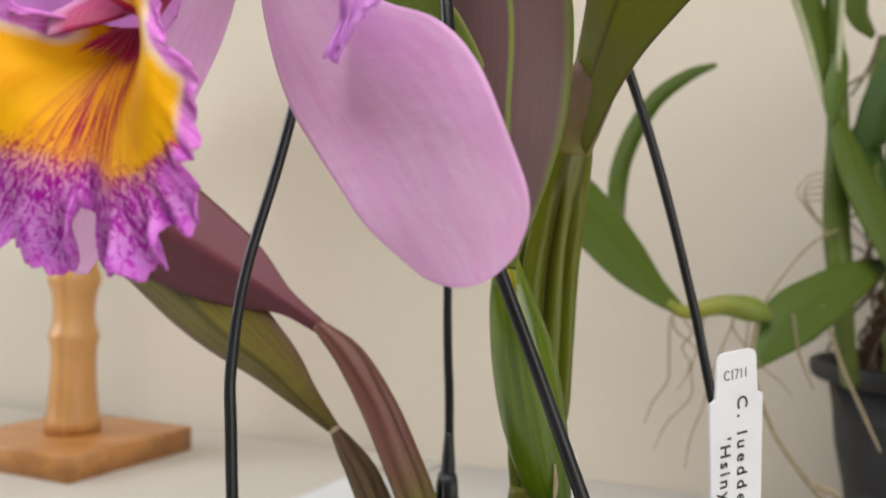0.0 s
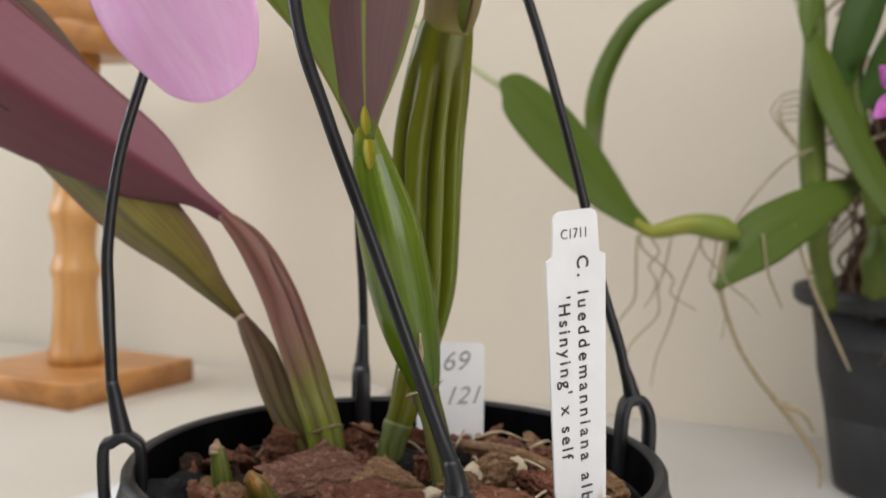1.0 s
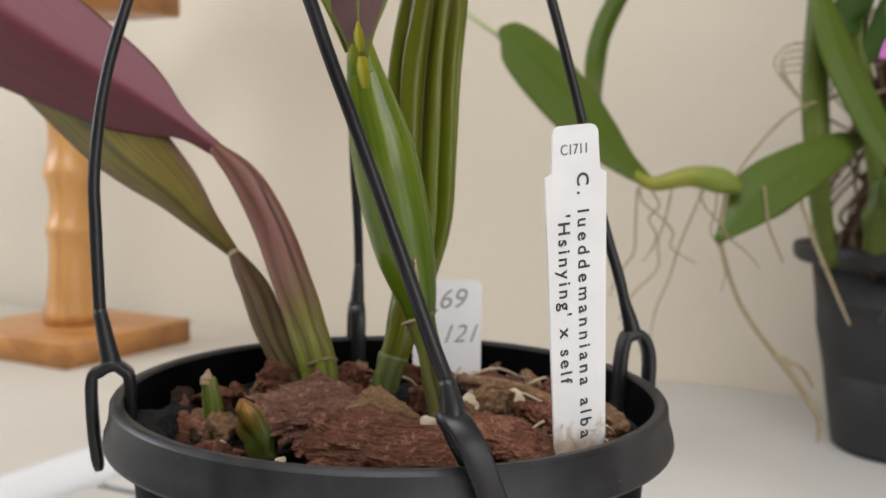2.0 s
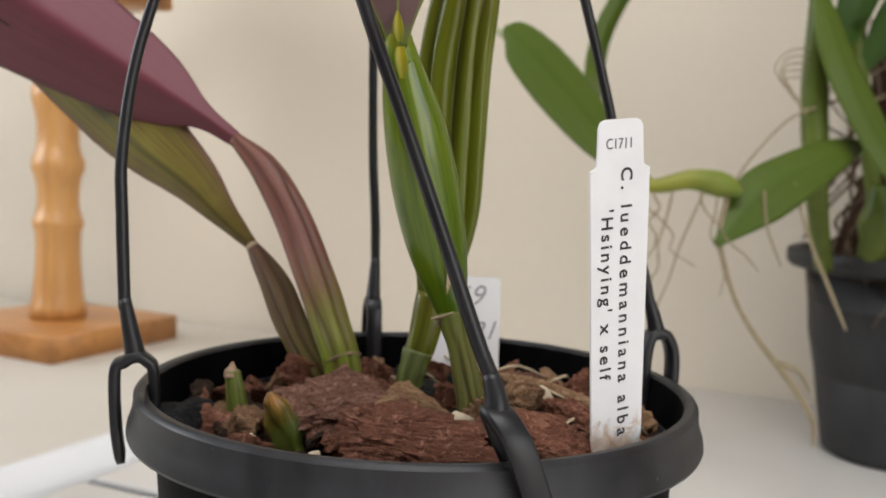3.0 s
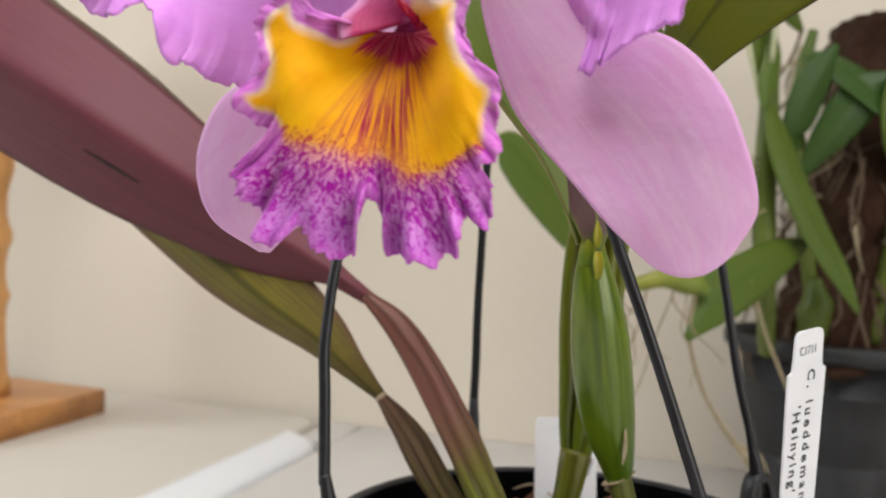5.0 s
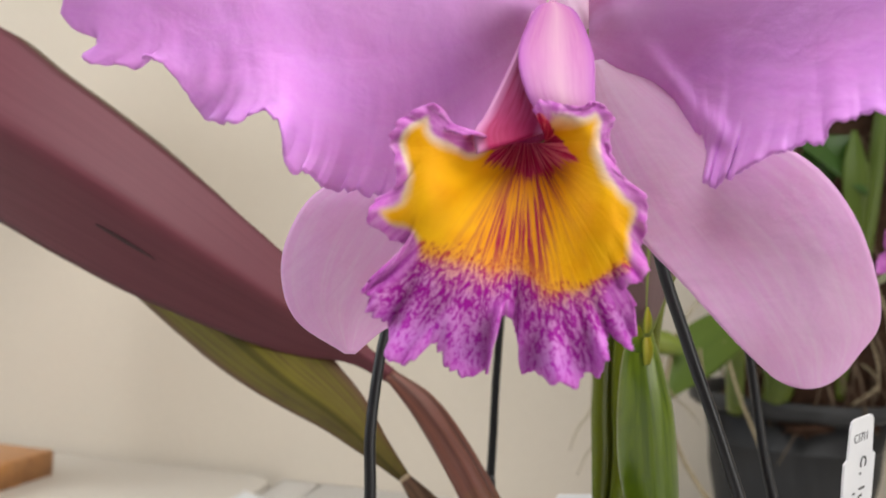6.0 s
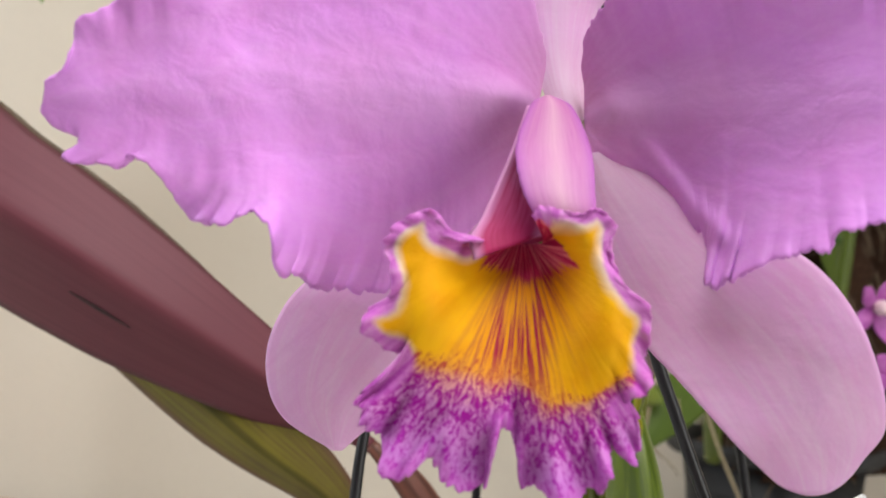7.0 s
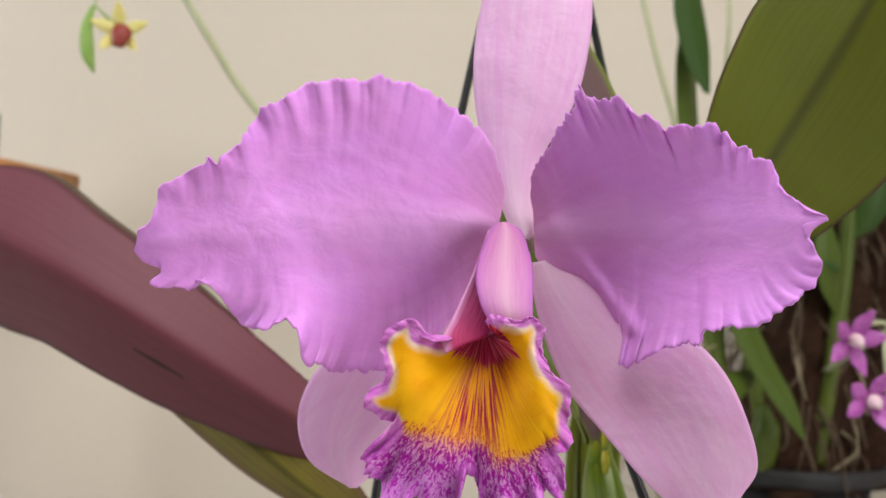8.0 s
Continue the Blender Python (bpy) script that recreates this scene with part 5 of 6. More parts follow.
def lip_shape(n=420, rows=90):
    edge = spline([(a, b, 0) for a, b in LIP_EDGE], n)
    even = edge.copy()
    for _ in range(500):
        even[1:-1] = (even[:-2] + 2 * even[1:-1] + even[2:]) / 4
    verts, flow, spot, pig, veined, rim = [], [], [], [], [], []
    border = edge[::2, :2]
    for i in range(rows):
        t = (i / (rows - 1)) ** 0.85
        out = smooth(t, 0.66, 1.0)
        for j in range(n):
            q = j / (n - 1)
            oa, ob = -10.1 + (q - 0.5) * 9, -27.0
            nib = 0.7 * noise.noise(Vector((q * 75, 2, 0))) + 0.5 * noise.noise(Vector((q * 190, 5, 0))) - 0.5 * abs(noise.noise(Vector((q * 95, 9, 0))))
            a = oa + (even[j][0] - oa) * t + (edge[j][0] - even[j][0]) * out + (edge[j][0] - oa) * 0.075 * nib * t ** 9
            b = ob + (even[j][1] - ob) * t + (edge[j][1] - even[j][1]) * out + (edge[j][1] - ob) * 0.055 * nib * t ** 9
            down = smooth(-b, 34, 66)
            side = abs(a + 10.5) / 20
            lobe = math.exp(-((abs(a + 10.8) - 13) / 7.5) ** 2 - ((b + 41) / 10) ** 2)
            w = 24 + 18.5 * smooth(t, -0.15, 0.75) + 4.0 * lobe
            w -= (3.0 - 2.0 * smooth(a, -10, 1)) * down * t ** 2 + 3.0 * math.exp(-((a + 11) / 4.0) ** 2) * smooth(t, 0.2, 0.6)
            w += (0.4 + 2.4 * down) * math.sin(56 * q + 6 * noise.noise(Vector((q * 9, 0, 1)))) * smooth(t, 0.74, 1.0) ** 1.3
            w += (1.2 + 3.0 * down) * noise.noise(Vector((q * 46, t * 3, 4))) * smooth(t, 0.66, 1.0) + 1.6 * noise.noise(Vector((q * 120, t * 5, 4))) * smooth(t, 0.84, 1.0)
            verts.append(face(a, b, w))
            flow.append((t, q, 0))
            spot.append((a, b, 0))
            # pigments: yellow side lobes, crimson throat, purple edge and front
            axis = -7.5 - 0.21 * (-b - 32)
            near = math.sqrt(((border - (a, b)) ** 2).sum(axis=1).min())
            near += 0.9 * noise.noise(Vector((a * 0.22, b * 0.22, 3)))
            # the purple begins higher on one side and in the middle, lower under the other lobe
            starts = np.interp(a, (-32, -22, -14.5, -10, -5, 3, 9), (-51.5, -54, -54.5, -54, -56.5, -57, -51))
            soft = np.interp(a, (-30, -20, -6, 2, 6), (7.0, 8.0, 7.0, 3.5, 2.5))
            below = starts - b + 2.5 * noise.noise(Vector((a * 0.16, b * 0.16, 0))) + soft
            front = min(1.0, max(0.0, 0.36 * below / soft if below < soft else 0.36 + (below - soft) / 22))
            yellow = smooth(near, 1.4, 5.0) * (1 - 0.35 * smooth(front, 0.5, 1.0))
            throat = smooth(b + 33.5 - 0.30 * abs(a + 8.5), -6.0, 4.5) * smooth(-8.0 + 0.9 * (-21 - b) - a, -0.8, 1.2) * smooth(a + 10.5 - 0.77 * (21 + b), -1.0, 1.5) * (1 - smooth(t, 0.7, 0.85))
            pig.append((yellow, min(1, throat), front))
            fan = math.exp(-((a - axis) / (4.2 + 0.20 * max(0, -b - 30))) ** 2)
            veined.append(min(1.0, fan * smooth(-b, 27, 34) * (1 - 0.4 * smooth(-b, 50, 64)) * 1.4))
            rim.append(max(1 - smooth(near, 0.7 + 0.6 * smooth(-b, 30, 50), 3.2 + 1.4 * smooth(-b, 30, 50)), smooth(0.075 - q, 0, 0.05) * smooth(t, 0.22, 0.4), smooth(q - 0.93, 0, 0.055) * smooth(t, 0.35, 0.6)) * (1 - 0.5 * smooth(front, 0.4, 0.8)))
    return verts, grid_faces(rows, n), {"flow": flow, "face": spot, "pigment": pig, "veined": veined, "rim": rim}


lip = part("lip", lip_shape(), LIP, flower, "frilled purple lip with yellow lobes and a veined throat", thick=0.0005)
flap_a = [(-7.2, 5.2, 12), (-9.6, 2.6, 16), (-12.2, -6.4, 25), (-11.8, -13.0, 33), (-10.5, -17.5, 36), (-9.0, -20.5, 37), (-7.5, -22.5, 37)]
flap_b = [(-5.2, 5.4, 12), (-1.0, 2.6, 15), (2.3, -6.0, 23), (3.0, -12.0, 30), (3.0, -16.5, 34), (3.2, -20.0, 36), (3.0, -22.5, 36)]
part("tube_flap", sheet(flap_a, between(flap_a, flap_b, 1.2), flap_b, 50, 25, 0.3, 4, 0.02, 0.2, 6), TUBE, lip, "rosy tube wrapped round the column", thick=0.0006)
CRIMSON = blade("crimson_tube_inside", (0.44, 0.10, 0.26), (0.30, 0.005, 0.06), (0.46, 0.05, 0.15), 0.5, 0.0, 14, None, 0.1, None, 0.2)
CRIMSON_RIM = blade("crimson_tube_wall", (0.58, 0.22, 0.44), (0.36, 0.010, 0.09), (0.30, 0.008, 0.07), 0.5, 0.0, 9, (0.66, 0.32, 0.58), 0.08, None, 0.2, 0.2, 0.8, 0.62)
wall_a = [(-10.1, 3.2, 13), (-13.8, -10.0, 22), (-18.0, -22.3, 32), (-19.8, -27.0, 38), (-18.8, -31.0, 40)]
wall_b = [(-8.0, 2.0, 11), (-6.0, -9.0, 15), (-4.5, -17.0, 21), (-4.6, -21.5, 26), (-6.0, -25.0, 31)]
part("tube_wall", sheet(wall_a, between(wall_a, wall_b, -1.0), wall_b, 36, 17, 0.1, 3, 0.0, 0.0, 7), CRIMSON_RIM, lip, "crimson inner wall of the tube", thick=0.0006)
back_a = [(-8.5, 2.0, 11), (-9.0, -9.0, 15), (-10.0, -20.0, 19), (-14.0, -30.0, 23)]
back_b = [(-4.0, 2.0, 11), (-1.5, -9.0, 16), (-3.5, -18.0, 23), (-6.0, -26.0, 27)]
part("tube_back", sheet(back_a, between(back_a, back_b, -2.0), back_b, 36, 17, 0.1, 3, 0.0, 0.0, 8), CRIMSON, lip, "crimson back of the tube", thick=0.0006)
part("column", sweep([tuple(face(-3, -2, 4)), tuple(face(-4, -4, 9)), tuple(face(-5, -9, 18)), tuple(face(-6, -17, 26))], [0.0015, 0.0026, 0.0034, 0.0028], 24, 18), COLUMN, flower, "pale column inside the lip")

# ---- labels ----
tag = thing("plant_label", (0.092, 0.274, 0.185), "white plastic plant label with black printed text, rusty at its foot", "plant label")
t_x, t_y = Vector((0.872, 0.489, 0)), Vector((-0.060, -0.118, 0.9912)).normalized()
t_x = (t_x - t_y * t_x.dot(t_y)).normalized()
t_z = t_x.cross(t_y)
TAG_M = Matrix.Translation((0.0915, 0.2822, 0.2350)) @ Matrix((t_x, t_y, t_z)).transposed().to_4x4()


def plate(outline, m, thick):
    verts = [m @ Vector((x, y, z)) for z in (-thick / 2, thick / 2) for x, y in outline]
    k = len(outline)
    faces = [tuple(reversed(range(k))), tuple(range(k, 2 * k))] + [(i, (i + 1) % k, k + (i + 1) % k, k + i) for i in range(k)]
    return verts, faces


tag_line = [(-0.0060, -0.055), (0.0060, -0.055), (0.0088, -0.040), (0.0100, 0.0345), (0.0100, 0.0358), (0.0092, 0.0362), (0.0080, 0.0368), (0.0077, 0.0400), (0.0074, 0.0470), (0.0066, 0.0486), (0.0050, 0.0492),
            (-0.0050, 0.0492), (-0.0066, 0.0486), (-0.0074, 0.0470), (-0.0077, 0.0400), (-0.0080, 0.0368), (-0.0092, 0.0362), (-0.0100, 0.0358), (-0.0100, 0.0345), (-0.0088, -0.040)]
part("strip", plate(tag_line, TAG_M, 0.0007), TAG_STAINED, tag, "white plastic strip", smooth=False)


def lettering(text, size, m, material, parent, stretch=1.0, slant=0.0, bold=0.0):
    cu = bpy.data.curves.new("lettering", "FONT")
    cu.body, cu.size, cu.extrude, cu.space_character, cu.shear, cu.offset = text, size, 0.00008, stretch, slant, bold
    tmp = bpy.data.objects.new("lettering", cu)
    me = bpy.data.meshes.new_from_object(tmp)
    pts, fcs = [m @ v.co for v in me.vertices], [tuple(p.vertices) for p in me.polygons]
    bpy.data.objects.remove(tmp)
    bpy.data.meshes.remove(me)
    return part("lettering", (pts, fcs), material, parent, smooth=False)


DOWN = pose(0, 0, 0.00042, 0, 0, -90)
lettering("C1711", 0.0040, TAG_M @ pose(-0.0052, 0.0415, 0.00042) @ Matrix.Diagonal((0.86, 1.0, 1.0, 1.0)), FADED, tag)
lettering("C. lueddemanniana alba", 0.0054, TAG_M @ pose(0.0002, 0.0365, 0) @ DOWN, INK, tag, 1.44, 0.0, 0.00007)
lettering("'Hsinying' x self", 0.0054, TAG_M @ pose(-0.0062, 0.0255, 0) @ DOWN, INK, tag, 1.33, 0.0, 0.00007)

tag_old = thing("plant_label", (0.055, 0.417, 0.185), "older white plastic plant label with pencil writing behind the bulbs", "plant label")
OLD_M = Matrix(((1, 0, 0, 0.0543), (0, 0.16, -0.987, 0.4150), (0, 0.987, 0.16, 0.2005), (0, 0, 0, 1))) @ Matrix.Diagonal((1.05, 1.05, 1.0, 1.0))
old_line = [(-0.011, -0.030), (0.011, -0.030), (0.0135, -0.022), (0.0135, 0.0195), (0.0130, 0.0212), (0.0115, 0.0220), (-0.0115, 0.0220), (-0.0130, 0.0212), (-0.0135, 0.0195), (-0.0135, -0.022)]
part("strip", plate(old_line, OLD_M, 0.0007), TAG_WHITE, tag_old, "white plastic strip", smooth=False)
lettering("69", 0.0110, OLD_M @ pose(-0.004, 0.0105, 0.00042, 0, 0, 3), PENCIL, tag_old, 1.0, 0.3)
lettering("121", 0.0100, OLD_M @ pose(-0.003, -0.0030, 0.00042, 0, 0, 3), PENCIL, tag_old, 1.0, 0.4)

# ---- the second orchid, in the plain black pot ----
QX, QY = 0.482, 0.962
BX, BY = QX + 0.025, QY + 0.008
pot2 = thing("flower_pot", (BX, BY, BENCH_Z), "tall plain matt black plastic pot", "plant pot")
body = [(0.0, 0.0), (0.0635, 0.0), (0.0686, 0.003), (0.0705, 0.01), (0.0955, 0.18), (0.0933, 0.18), (0.0889, 0.12), (0.066, 0.006), (0.0, 0.006)]
part("body", lathe(body, (BX, BY, BENCH_Z), 72), POT_DARK, pot2, "tapered matt black body")
rim = [(0.094, 0.1805), (0.0972, 0.183), (0.1092, 0.186), (0.1137, 0.19), (0.1149, 0.198), (0.1137, 0.2035), (0.1105, 0.2045), (0.1067, 0.203), (0.0959, 0.196), (0.094, 0.1805)]
part("rim", lathe(rim, (BX, BY, BENCH_Z), 72), POT_DARK, pot2, "rolled matt black rim")

plant2 = thing("potted_orchid", (QX, QY, 0.16), "leafy cane orchid on a cork mount with many aerial roots", "orchid")
part("root_ball", placed(chunk((0.090, 0.090, 0.022), 301, 0.25, 0.3, 4), pose(BX, BY, 0.172)), CORK, plant2, "dark brown bark and roots")


def cork_mount(across, lean, deep, girth):
    n, sides = 40, 36
    verts = []
    for i in range(n):
        s = i / (n - 1)
        z = 0.17 + 0.36 * s
        c = Vector((QX + across + lean * s, QY + deep, z))
        for j in range(sides):
            a = 2 * math.pi * j / sides
            d = Vector((math.cos(a), math.sin(a), 0))
            r = girth * (1 - 0.2 * s) * (1 + 0.30 * noise.noise(d * 1.5 + Vector((0, across * 50 - 1.1, s * 5))) + 0.22 * noise.noise(d * 5 + Vector((0, 0, s * 18))))
            verts.append(c + d * r)
    f = grid_faces(n, sides, True)
    f.append(tuple(range((n - 1) * sides, n * sides)))
    return verts, f


part("cork_mount", cork_mount(0.022, 0.03, -0.015, 0.070), CORK, plant2, "rough brown cork post")
part("cork_mount", cork_mount(0.120, 0.05, 0.010, 0.075), CORK, plant2, "rough brown cork slab")
rnd = random.Random(12)
for i in range(90):
    a = rnd.uniform(2.3, 5.6)
    z = rnd.uniform(0.22, 0.52)
    p = Vector((QX + 0.022 + 0.066 * math.cos(a), QY - 0.015 + 0.066 * math.sin(a), z))
    d = Vector((math.cos(a), math.sin(a), 0))
    l = rnd.uniform(0.03, 0.10)
    q = p + d * rnd.uniform(0.004, 0.03) + Vector((rnd.uniform(-0.02, 0.02), 0, -l * 0.5))
    e = p + d * rnd.uniform(0.0, 0.03) + Vector((rnd.uniform(-0.03, 0.03), 0, -l))
    r = rnd.uniform(0.0010, 0.0021)
    part("root", sweep([tuple(p), tuple(q), tuple(e)], [r, r, r * 0.6], 12, 6), rnd.choice((ROOT, ROOT_DARK, ROOT_DARK, ROOT_DARK, ROOT_DARK)), plant2)

# canes
for pts, rad in (
    ([(0.395, 0.900, 0.185), (0.366, 0.853, 0.250), (0.357, 0.850, 0.322), (0.355, 0.850, 0.416), (0.349, 0.850, 0.500), (0.347, 0.85, 0.545)], [0.008, 0.010, 0.0115, 0.0090, 0.0080, 0.005]),
    ([(0.440, 0.905, 0.185), (0.432, 0.880, 0.230), (0.428, 0.875, 0.262)], [0.012, 0.016, 0.006]),
    ([(0.450, 0.900, 0.19), (0.405, 0.880, 0.360), (0.400, 0.880, 0.44), (0.41, 0.88, 0.50)], [0.007, 0.008, 0.008, 0.005]),
    ([(0.500, 0.890, 0.20), (0.510, 0.870, 0.36), (0.520, 0.86, 0.54)], [0.008, 0.009, 0.006]),
):
    part("cane", sweep(pts, rad, 40, 14, 1.0, (1, 0, 0), 5, 0.08, 0.10, 3), FAR_CANE, plant2, "jointed yellow-green cane")

# leaves: midline, half widths, keel, skin
for pts, wid, keel, skin in (
    ([(0.402, 0.850, 0.298), (0.375, 0.832, 0.290), (0.335, 0.815, 0.270), (0.297, 0.800, 0.247), (0.262, 0.782, 0.212)], [0.004, 0.013, 0.021, 0.022, 0.003], (0.2, -1, 0.5), FAR_LEAF),
    ([(0.350, 0.840, 0.425), (0.354, 0.828, 0.400), (0.368, 0.820, 0.358), (0.398, 0.820, 0.305), (0.425, 0.822, 0.268), (0.444, 0.825, 0.235)], [0.003, 0.013, 0.017, 0.016, 0.012, 0.002], (0.3, -1, 0.2), FAR_LEAF),
    ([(0.352, 0.850, 0.420), (0.340, 0.845, 0.480), (0.322, 0.840, 0.540), (0.318, 0.840, 0.600), (0.322, 0.84, 0.66)], [0.004, 0.011, 0.016, 0.016, 0.012], (0.5, -1, 0.2), FAR_LEAF),
    ([(0.405, 0.875, 0.360), (0.425, 0.860, 0.400), (0.452, 0.850, 0.440), (0.480, 0.845, 0.460)], [0.004, 0.018, 0.020, 0.003], (0.2, -1, 0.4), FAR_LEAF_DARK),
    ([(0.400, 0.875, 0.420), (0.385, 0.855, 0.395), (0.392, 0.840, 0.440), (0.410, 0.835, 0.480)], [0.004, 0.014, 0.018, 0.003], (0.2, -1, 0.2), FAR_LEAF_DARK),
    ([(0.400, 0.880, 0.480), (0.420, 0.865, 0.470), (0.455, 0.850, 0.445), (0.490, 0.840, 0.405)], [0.004, 0.016, 0.019, 0.003], (0.1, -1, 0.6), FAR_LEAF_DARK),
    ([(0.398, 0.880, 0.500), (0.380, 0.870, 0.520), (0.372, 0.860, 0.560), (0.376, 0.855, 0.610)], [0.004, 0.013, 0.015, 0.004], (0.3, -1, 0.1), FAR_LEAF),
    ([(0.510, 0.868, 0.360), (0.490, 0.850, 0.390), (0.478, 0.840, 0.425), (0.470, 0.838, 0.465)], [0.004, 0.015, 0.017, 0.003], (0.1, -1, 0.3), FAR_LEAF),
    ([(0.515, 0.865, 0.440), (0.535, 0.850, 0.470), (0.545, 0.840, 0.520), (0.548, 0.835, 0.570)], [0.004, 0.016, 0.018, 0.004], (0, -1, 0.2), FAR_LEAF_DARK),
    ([(0.347, 0.850, 0.500), (0.352, 0.842, 0.470), (0.345, 0.835, 0.440), (0.342, 0.832, 0.415)], [0.003, 0.008, 0.009, 0.002], (0, -1, 0), FAR_LEAF),
    ([(0.300, 0.815, 0.700), (0.306, 0.812, 0.650), (0.314, 0.810, 0.605), (0.323, 0.808, 0.570)], [0.010, 0.018, 0.015, 0.003], (0.2, -1, 0.1), FAR_LEAF_DARK),
):
    part("leaf", leaf(pts, wid, keel, 0.22, 30, 11, 0.03), skin, plant2, "narrow green orchid leaf" if skin is FAR_LEAF else "dark green orchid leaf", thick=0.0012)

# the offshoot that hangs out to the side on its own bulb
part("offshoot_bulb", sweep([(0.196, 0.790, 0.263), (0.212, 0.790, 0.256), (0.240, 0.790, 0.262), (0.265, 0.790, 0.259), (0.281, 0.791, 0.253)], [0.0042, 0.0058, 0.0080, 0.0102, 0.004], 30, 16, 0.9, (0, 0, 1)), FAR_BULB, plant2, "yellowing offshoot bulb")
part("offshoot_stem", sweep([(0.278, 0.793, 0.254), (0.305, 0.835, 0.262), (0.340, 0.860, 0.268), (0.368, 0.864, 0.270)], [0.0030, 0.002, 0.002, 0.003], 18, 8), ROOT_DARK, plant2, "thin brown runner")
part("leaf", leaf([(0.212, 0.791, 0.255), (0.190, 0.788, 0.272), (0.163, 0.785, 0.300), (0.127, 0.780, 0.338), (0.100, 0.776, 0.364), (0.086, 0.774, 0.372)], [0.004, 0.012, 0.023, 0.027, 0.020, 0.003], (0.5, -1, 0.4), 0.18, 36, 13, 0.03), FAR_LEAF, plant2, "broad green offshoot leaf", thick=0.0012)
part("leaf", leaf([(0.185, 0.800, 0.268), (0.178, 0.850, 0.305), (0.181, 0.920, 0.350), (0.190, 0.93, 0.397), (0.215, 0.93, 0.444), (0.246, 0.93, 0.469), (0.272, 0.93, 0.480)], [0.005, 0.009, 0.0115, 0.0108, 0.0088, 0.006, 0.002], (0.6, -1, 0.1), 0.3, 36, 11, 0.02), FAR_LEAF, plant2, "curved narrow offshoot leaf", thick=0.0012)
rnd = random.Random(31)
for x, z, drop, lean in ((0.205, 0.252, 0.085, -0.022), (0.214, 0.250, 0.055, -0.006), (0.226, 0.252, 0.105, -0.034), (0.246, 0.252, 0.120, -0.040), (0.252, 0.251, 0.060, 0.040), (0.203, 0.254, 0.060, 0.040), (0.258, 0.251, 0.080, 0.012)):
    p = [(x + lean * (k / 5) ** 1.5 + rnd.uniform(-0.006, 0.006), 0.790 - 0.01 * k / 5, z - drop * k / 5) for k in range(6)]
    part("root", sweep(p, [0.0010, 0.0010, 0.0009, 0.0009, 0.0008, 0.0005], 24, 6), ROOT, plant2)
part("root", sweep([(0.270, 0.790, 0.250), (0.266, 0.789, 0.215), (0.280, 0.788, 0.170), (0.300, 0.788, 0.138), (0.325, 0.788, 0.108), (0.350, 0.788, 0.072), (0.352, 0.788, 0.050)], [0.0022, 0.0022, 0.0021, 0.0024, 0.0030, 0.0022, 0.0012], 40, 7), ROOT, plant2, "long pale aerial root")
part("root", sweep([(0.312, 0.788, 0.122), (0.318, 0.788, 0.118), (0.335, 0.787, 0.112), (0.346, 0.787, 0.095)], [0.0020, 0.0028, 0.0022, 0.001], 16, 6), ROOT, plant2)
part("root", sweep([(0.366, 0.846, 0.330), (0.330, 0.830, 0.315), (0.298, 0.815, 0.285), (0.275, 0.805, 0.255)], [0.0012, 0.0012, 0.0011, 0.0009], 24, 6), ROOT, plant2)
part("root", sweep([(0.330, 0.812, 0.262), (0.345, 0.806, 0.215), (0.362, 0.800, 0.175), (0.375, 0.796, 0.145)], [0.0016, 0.0016, 0.0017, 0.0010], 24, 6), ROOT, plant2)
part("root", sweep([(0.302, 0.800, 0.255), (0.306, 0.796, 0.225), (0.318, 0.793, 0.195)], [0.0012, 0.0012, 0.0009], 18, 6), ROOT, plant2)
for i in range(5):
    x, z = 0.350 - 0.001 * i, 0.375 - 0.006 * i
    part("root", sweep([(x, 0.845, z), (x - 0.022, 0.838, z - 0.004), (x - 0.034 + 0.006 * i, 0.835, z - 0.018), (x - 0.026 + 0.006 * i, 0.833, z - 0.034)], [0.0008, 0.0008, 0.0007, 0.0005], 18, 5), ROOT, plant2)

# long arching flower spike with a nodding flower
spike = part("flower_spike", sweep([(0.130, 0.786, 0.335), (0.087, 0.785, 0.368), (0.053, 0.787, 0.392), (-0.036, 0.795, 0.458), (-0.107, 0.800, 0.522), (-0.150, 0.800, 0.582), (-0.180, 0.800, 0.625), (-0.210, 0.800, 0.645), (-0.236, 0.800, 0.630), (-0.243, 0.800, 0.596)],
                   [0.0022, 0.0026, 0.0026, 0.0030, 0.0034, 0.0034, 0.0030, 0.0024, 0.0018, 0.0014], 80, 10), STEM_PALE, plant2, "long pale arching flower spike")
for turn, lift in ((20, 0.1), (95, 0.0), (165, 0.1), (235, -0.3), (310, -0.3)):
    a = radians(turn)
    d = Vector((math.cos(a), -0.35 + lift, math.sin(a)))
    c = Vector((-0.221, 0.798, 0.577))
    part("small_petal", leaf([tuple(c), tuple(c + d * 0.012), tuple(c + d * 0.024)], [0.002, 0.0055, 0.001], (0, -1, 0), 0.2, 14, 7), SMALL_YELLOW, spike, "pale yellow narrow petal", thick=0.0008)
part("small_lip", sweep([(-0.221, 0.792, 0.580), (-0.218, 0.784, 0.572), (-0.220, 0.780, 0.560)], [0.004, 0.0085, 0.004], 16, 14, 0.7), SMALL_RED, spike, "dark red lip")
part("small_stem", sweep([(-0.243, 0.800, 0.598), (-0.236, 0.799, 0.592), (-0.224, 0.798, 0.580)], [0.0012, 0.0012, 0.0014], 10, 8), BUD_GREEN, spike)
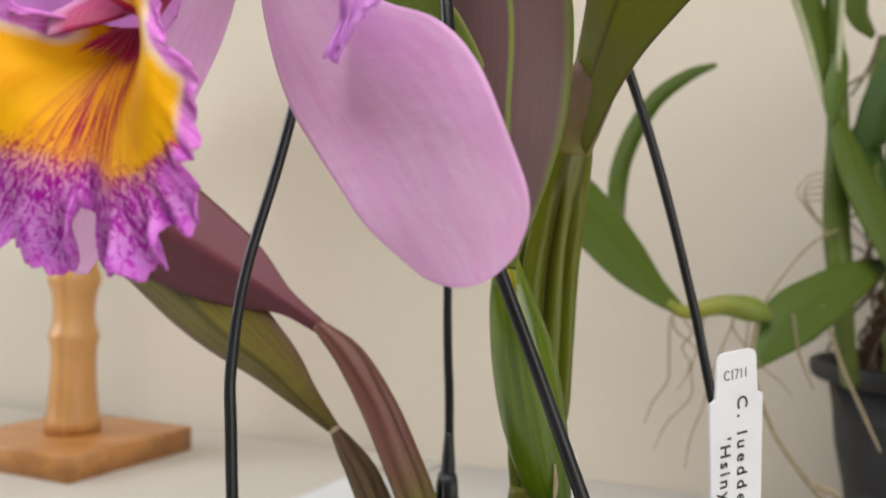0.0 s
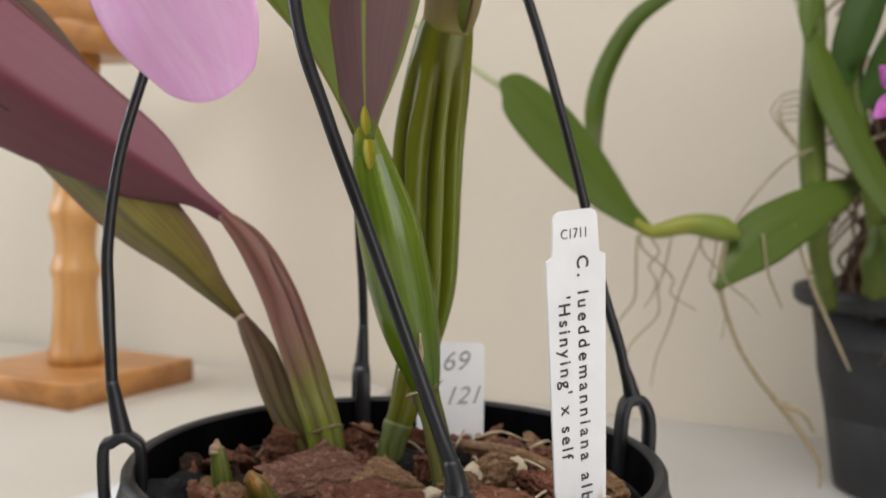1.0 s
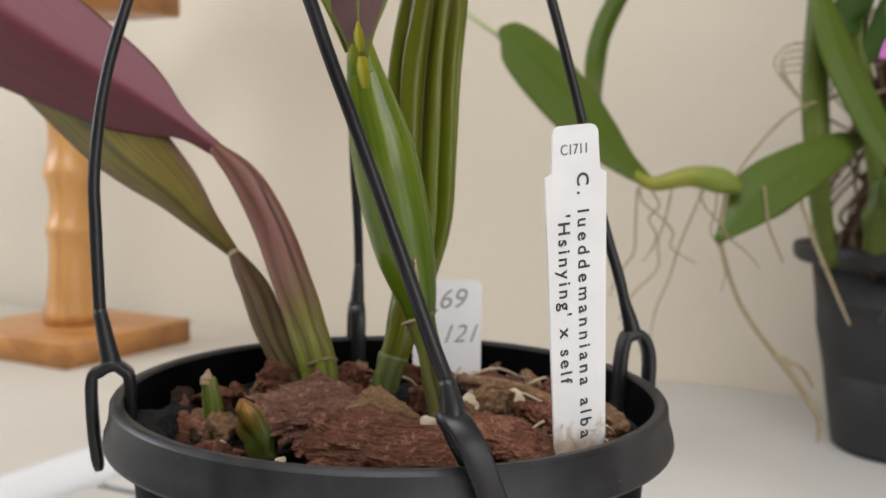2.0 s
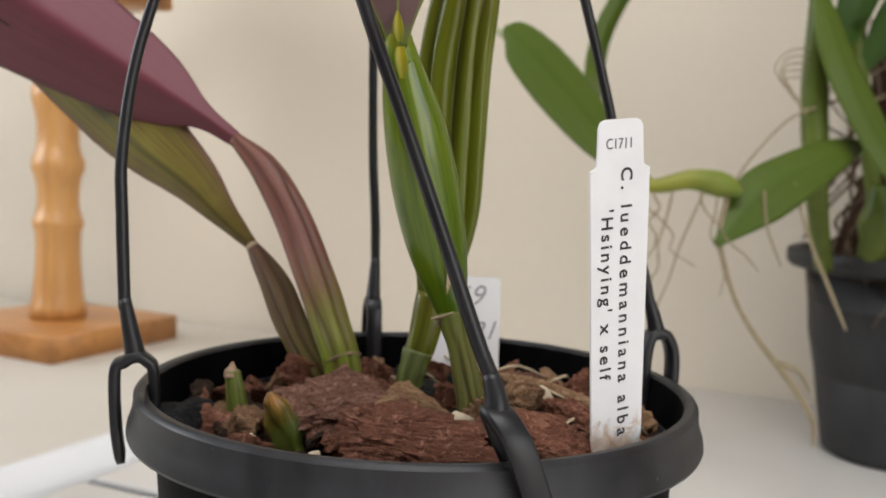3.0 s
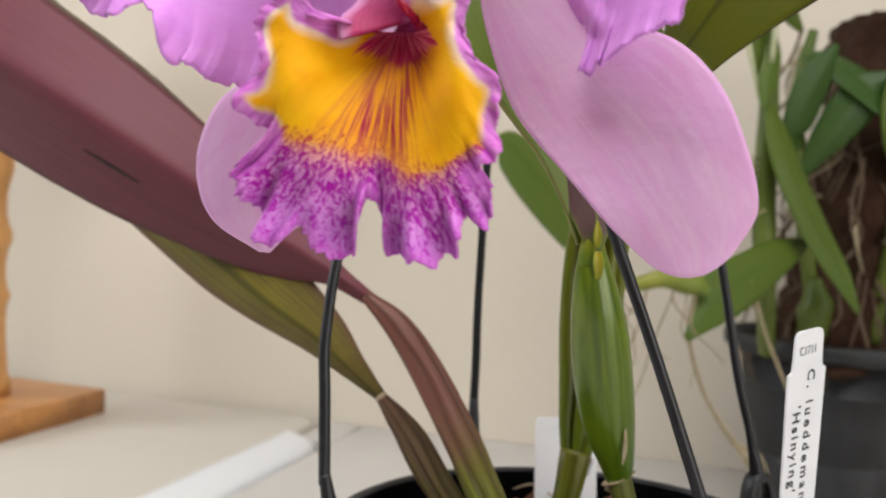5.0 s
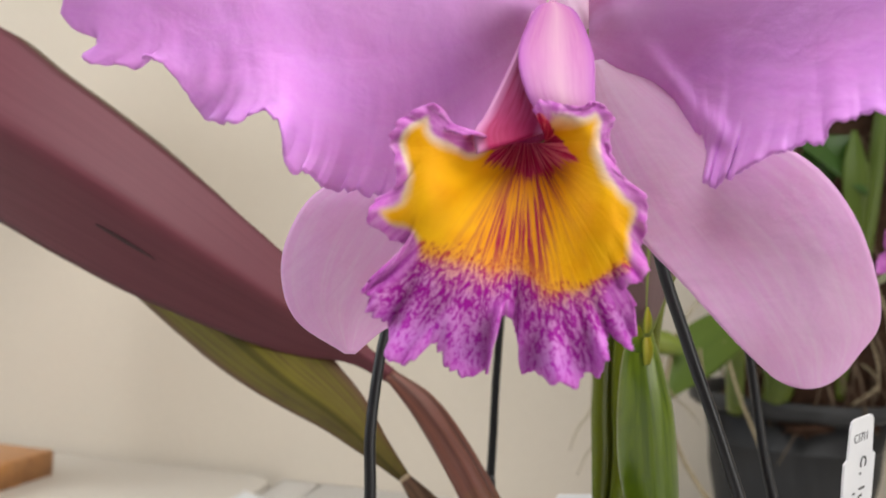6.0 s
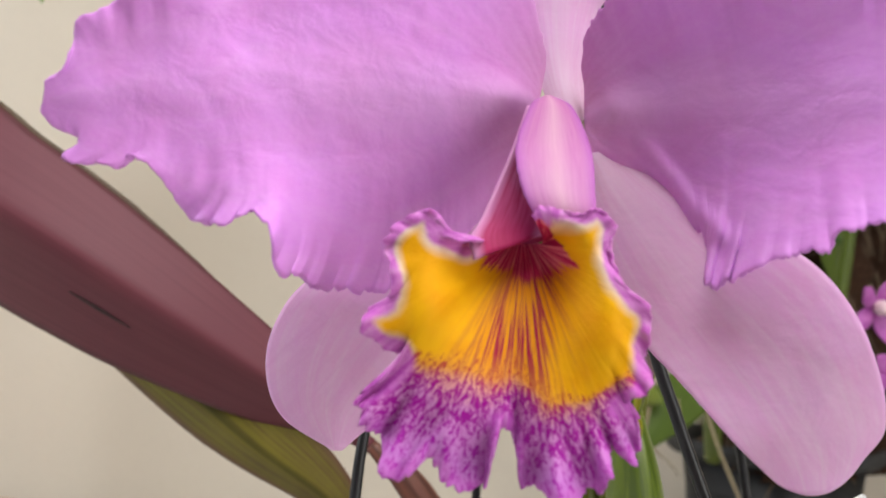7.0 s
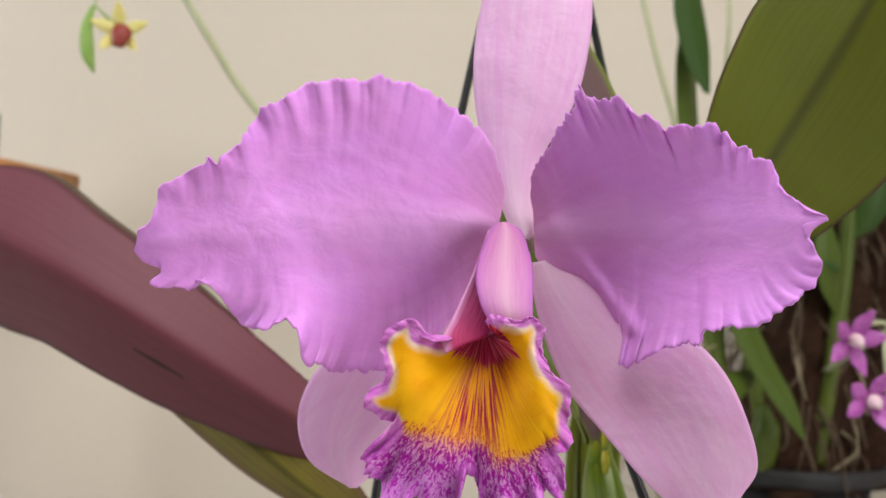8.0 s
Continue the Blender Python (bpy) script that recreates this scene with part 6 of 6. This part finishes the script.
part("bud", sweep([(-0.244, 0.800, 0.598), (-0.248, 0.799, 0.578), (-0.246, 0.798, 0.556), (-0.240, 0.797, 0.540)], [0.0015, 0.0050, 0.0055, 0.0010], 20, 12), BUD_GREEN, spike, "long green bud")
part("stem", sweep([(0.236, 0.80, 0.72), (0.250, 0.80, 0.655), (0.265, 0.80, 0.60), (0.290, 0.81, 0.540), (0.322, 0.84, 0.49), (0.350, 0.852, 0.42)], [0.003, 0.003, 0.003, 0.003, 0.003, 0.003], 40, 8), STEM_PALE, plant2, "pale bare stem")
part("stem", sweep([(0.335, 0.80, 0.72), (0.340, 0.80, 0.640), (0.345, 0.82, 0.56), (0.350, 0.84, 0.46)], [0.0025, 0.0025, 0.0025, 0.0025], 30, 8), STEM_PALE, plant2, "pale bare stem")


def small_bloom(c, seed):
    rnd = random.Random(seed)
    hub = part("small_flower", sweep([(c[0], c[1], c[2]), (c[0], c[1] - 0.006, c[2]), (c[0], c[1] - 0.012, c[2] - 0.003)], [0.003, 0.005, 0.002], 10, 10), plain("pinkish_heart", (0.62, 0.40, 0.46), (0.72, 0.55, 0.58), 160, 0.5), plant2, "small bright purple flower")
    for k in range(5):
        a = 2 * math.pi * k / 5 + rnd.uniform(-0.2, 0.2)
        d = Vector((math.cos(a), rnd.uniform(-0.9, -0.2), math.sin(a)))
        p = Vector(c)
        part("small_petal", leaf([tuple(p), tuple(p + d * 0.012), tuple(p + d * rnd.uniform(0.020, 0.026))], [0.002, 0.0058, 0.0008], (0, -1, 0), 0.25, 12, 7), SMALL_PURPLE, hub, thick=0.0008)
    p = Vector(c)
    part("small_stem", sweep([c, tuple(p + Vector((0.020, 0.012, 0.010))), tuple(p + Vector((0.055, 0.040, 0.012))), tuple(p + Vector((0.085, 0.075, 0.0)))], [0.0012, 0.0014, 0.0016, 0.0018], 20, 7), STEM_PALE, hub)


part("flower_spike", sweep([(0.500, 0.880, 0.300), (0.470, 0.740, 0.345), (0.430, 0.660, 0.355), (0.385, 0.622, 0.342), (0.386, 0.620, 0.300)], [0.003, 0.003, 0.0028, 0.0024, 0.002], 40, 8), STEM_PALE, plant2, "long thin flower spike")
for i, c in enumerate(((0.290, 0.530, 0.343), (0.304, 0.530, 0.303))):
    small_bloom(c, i)
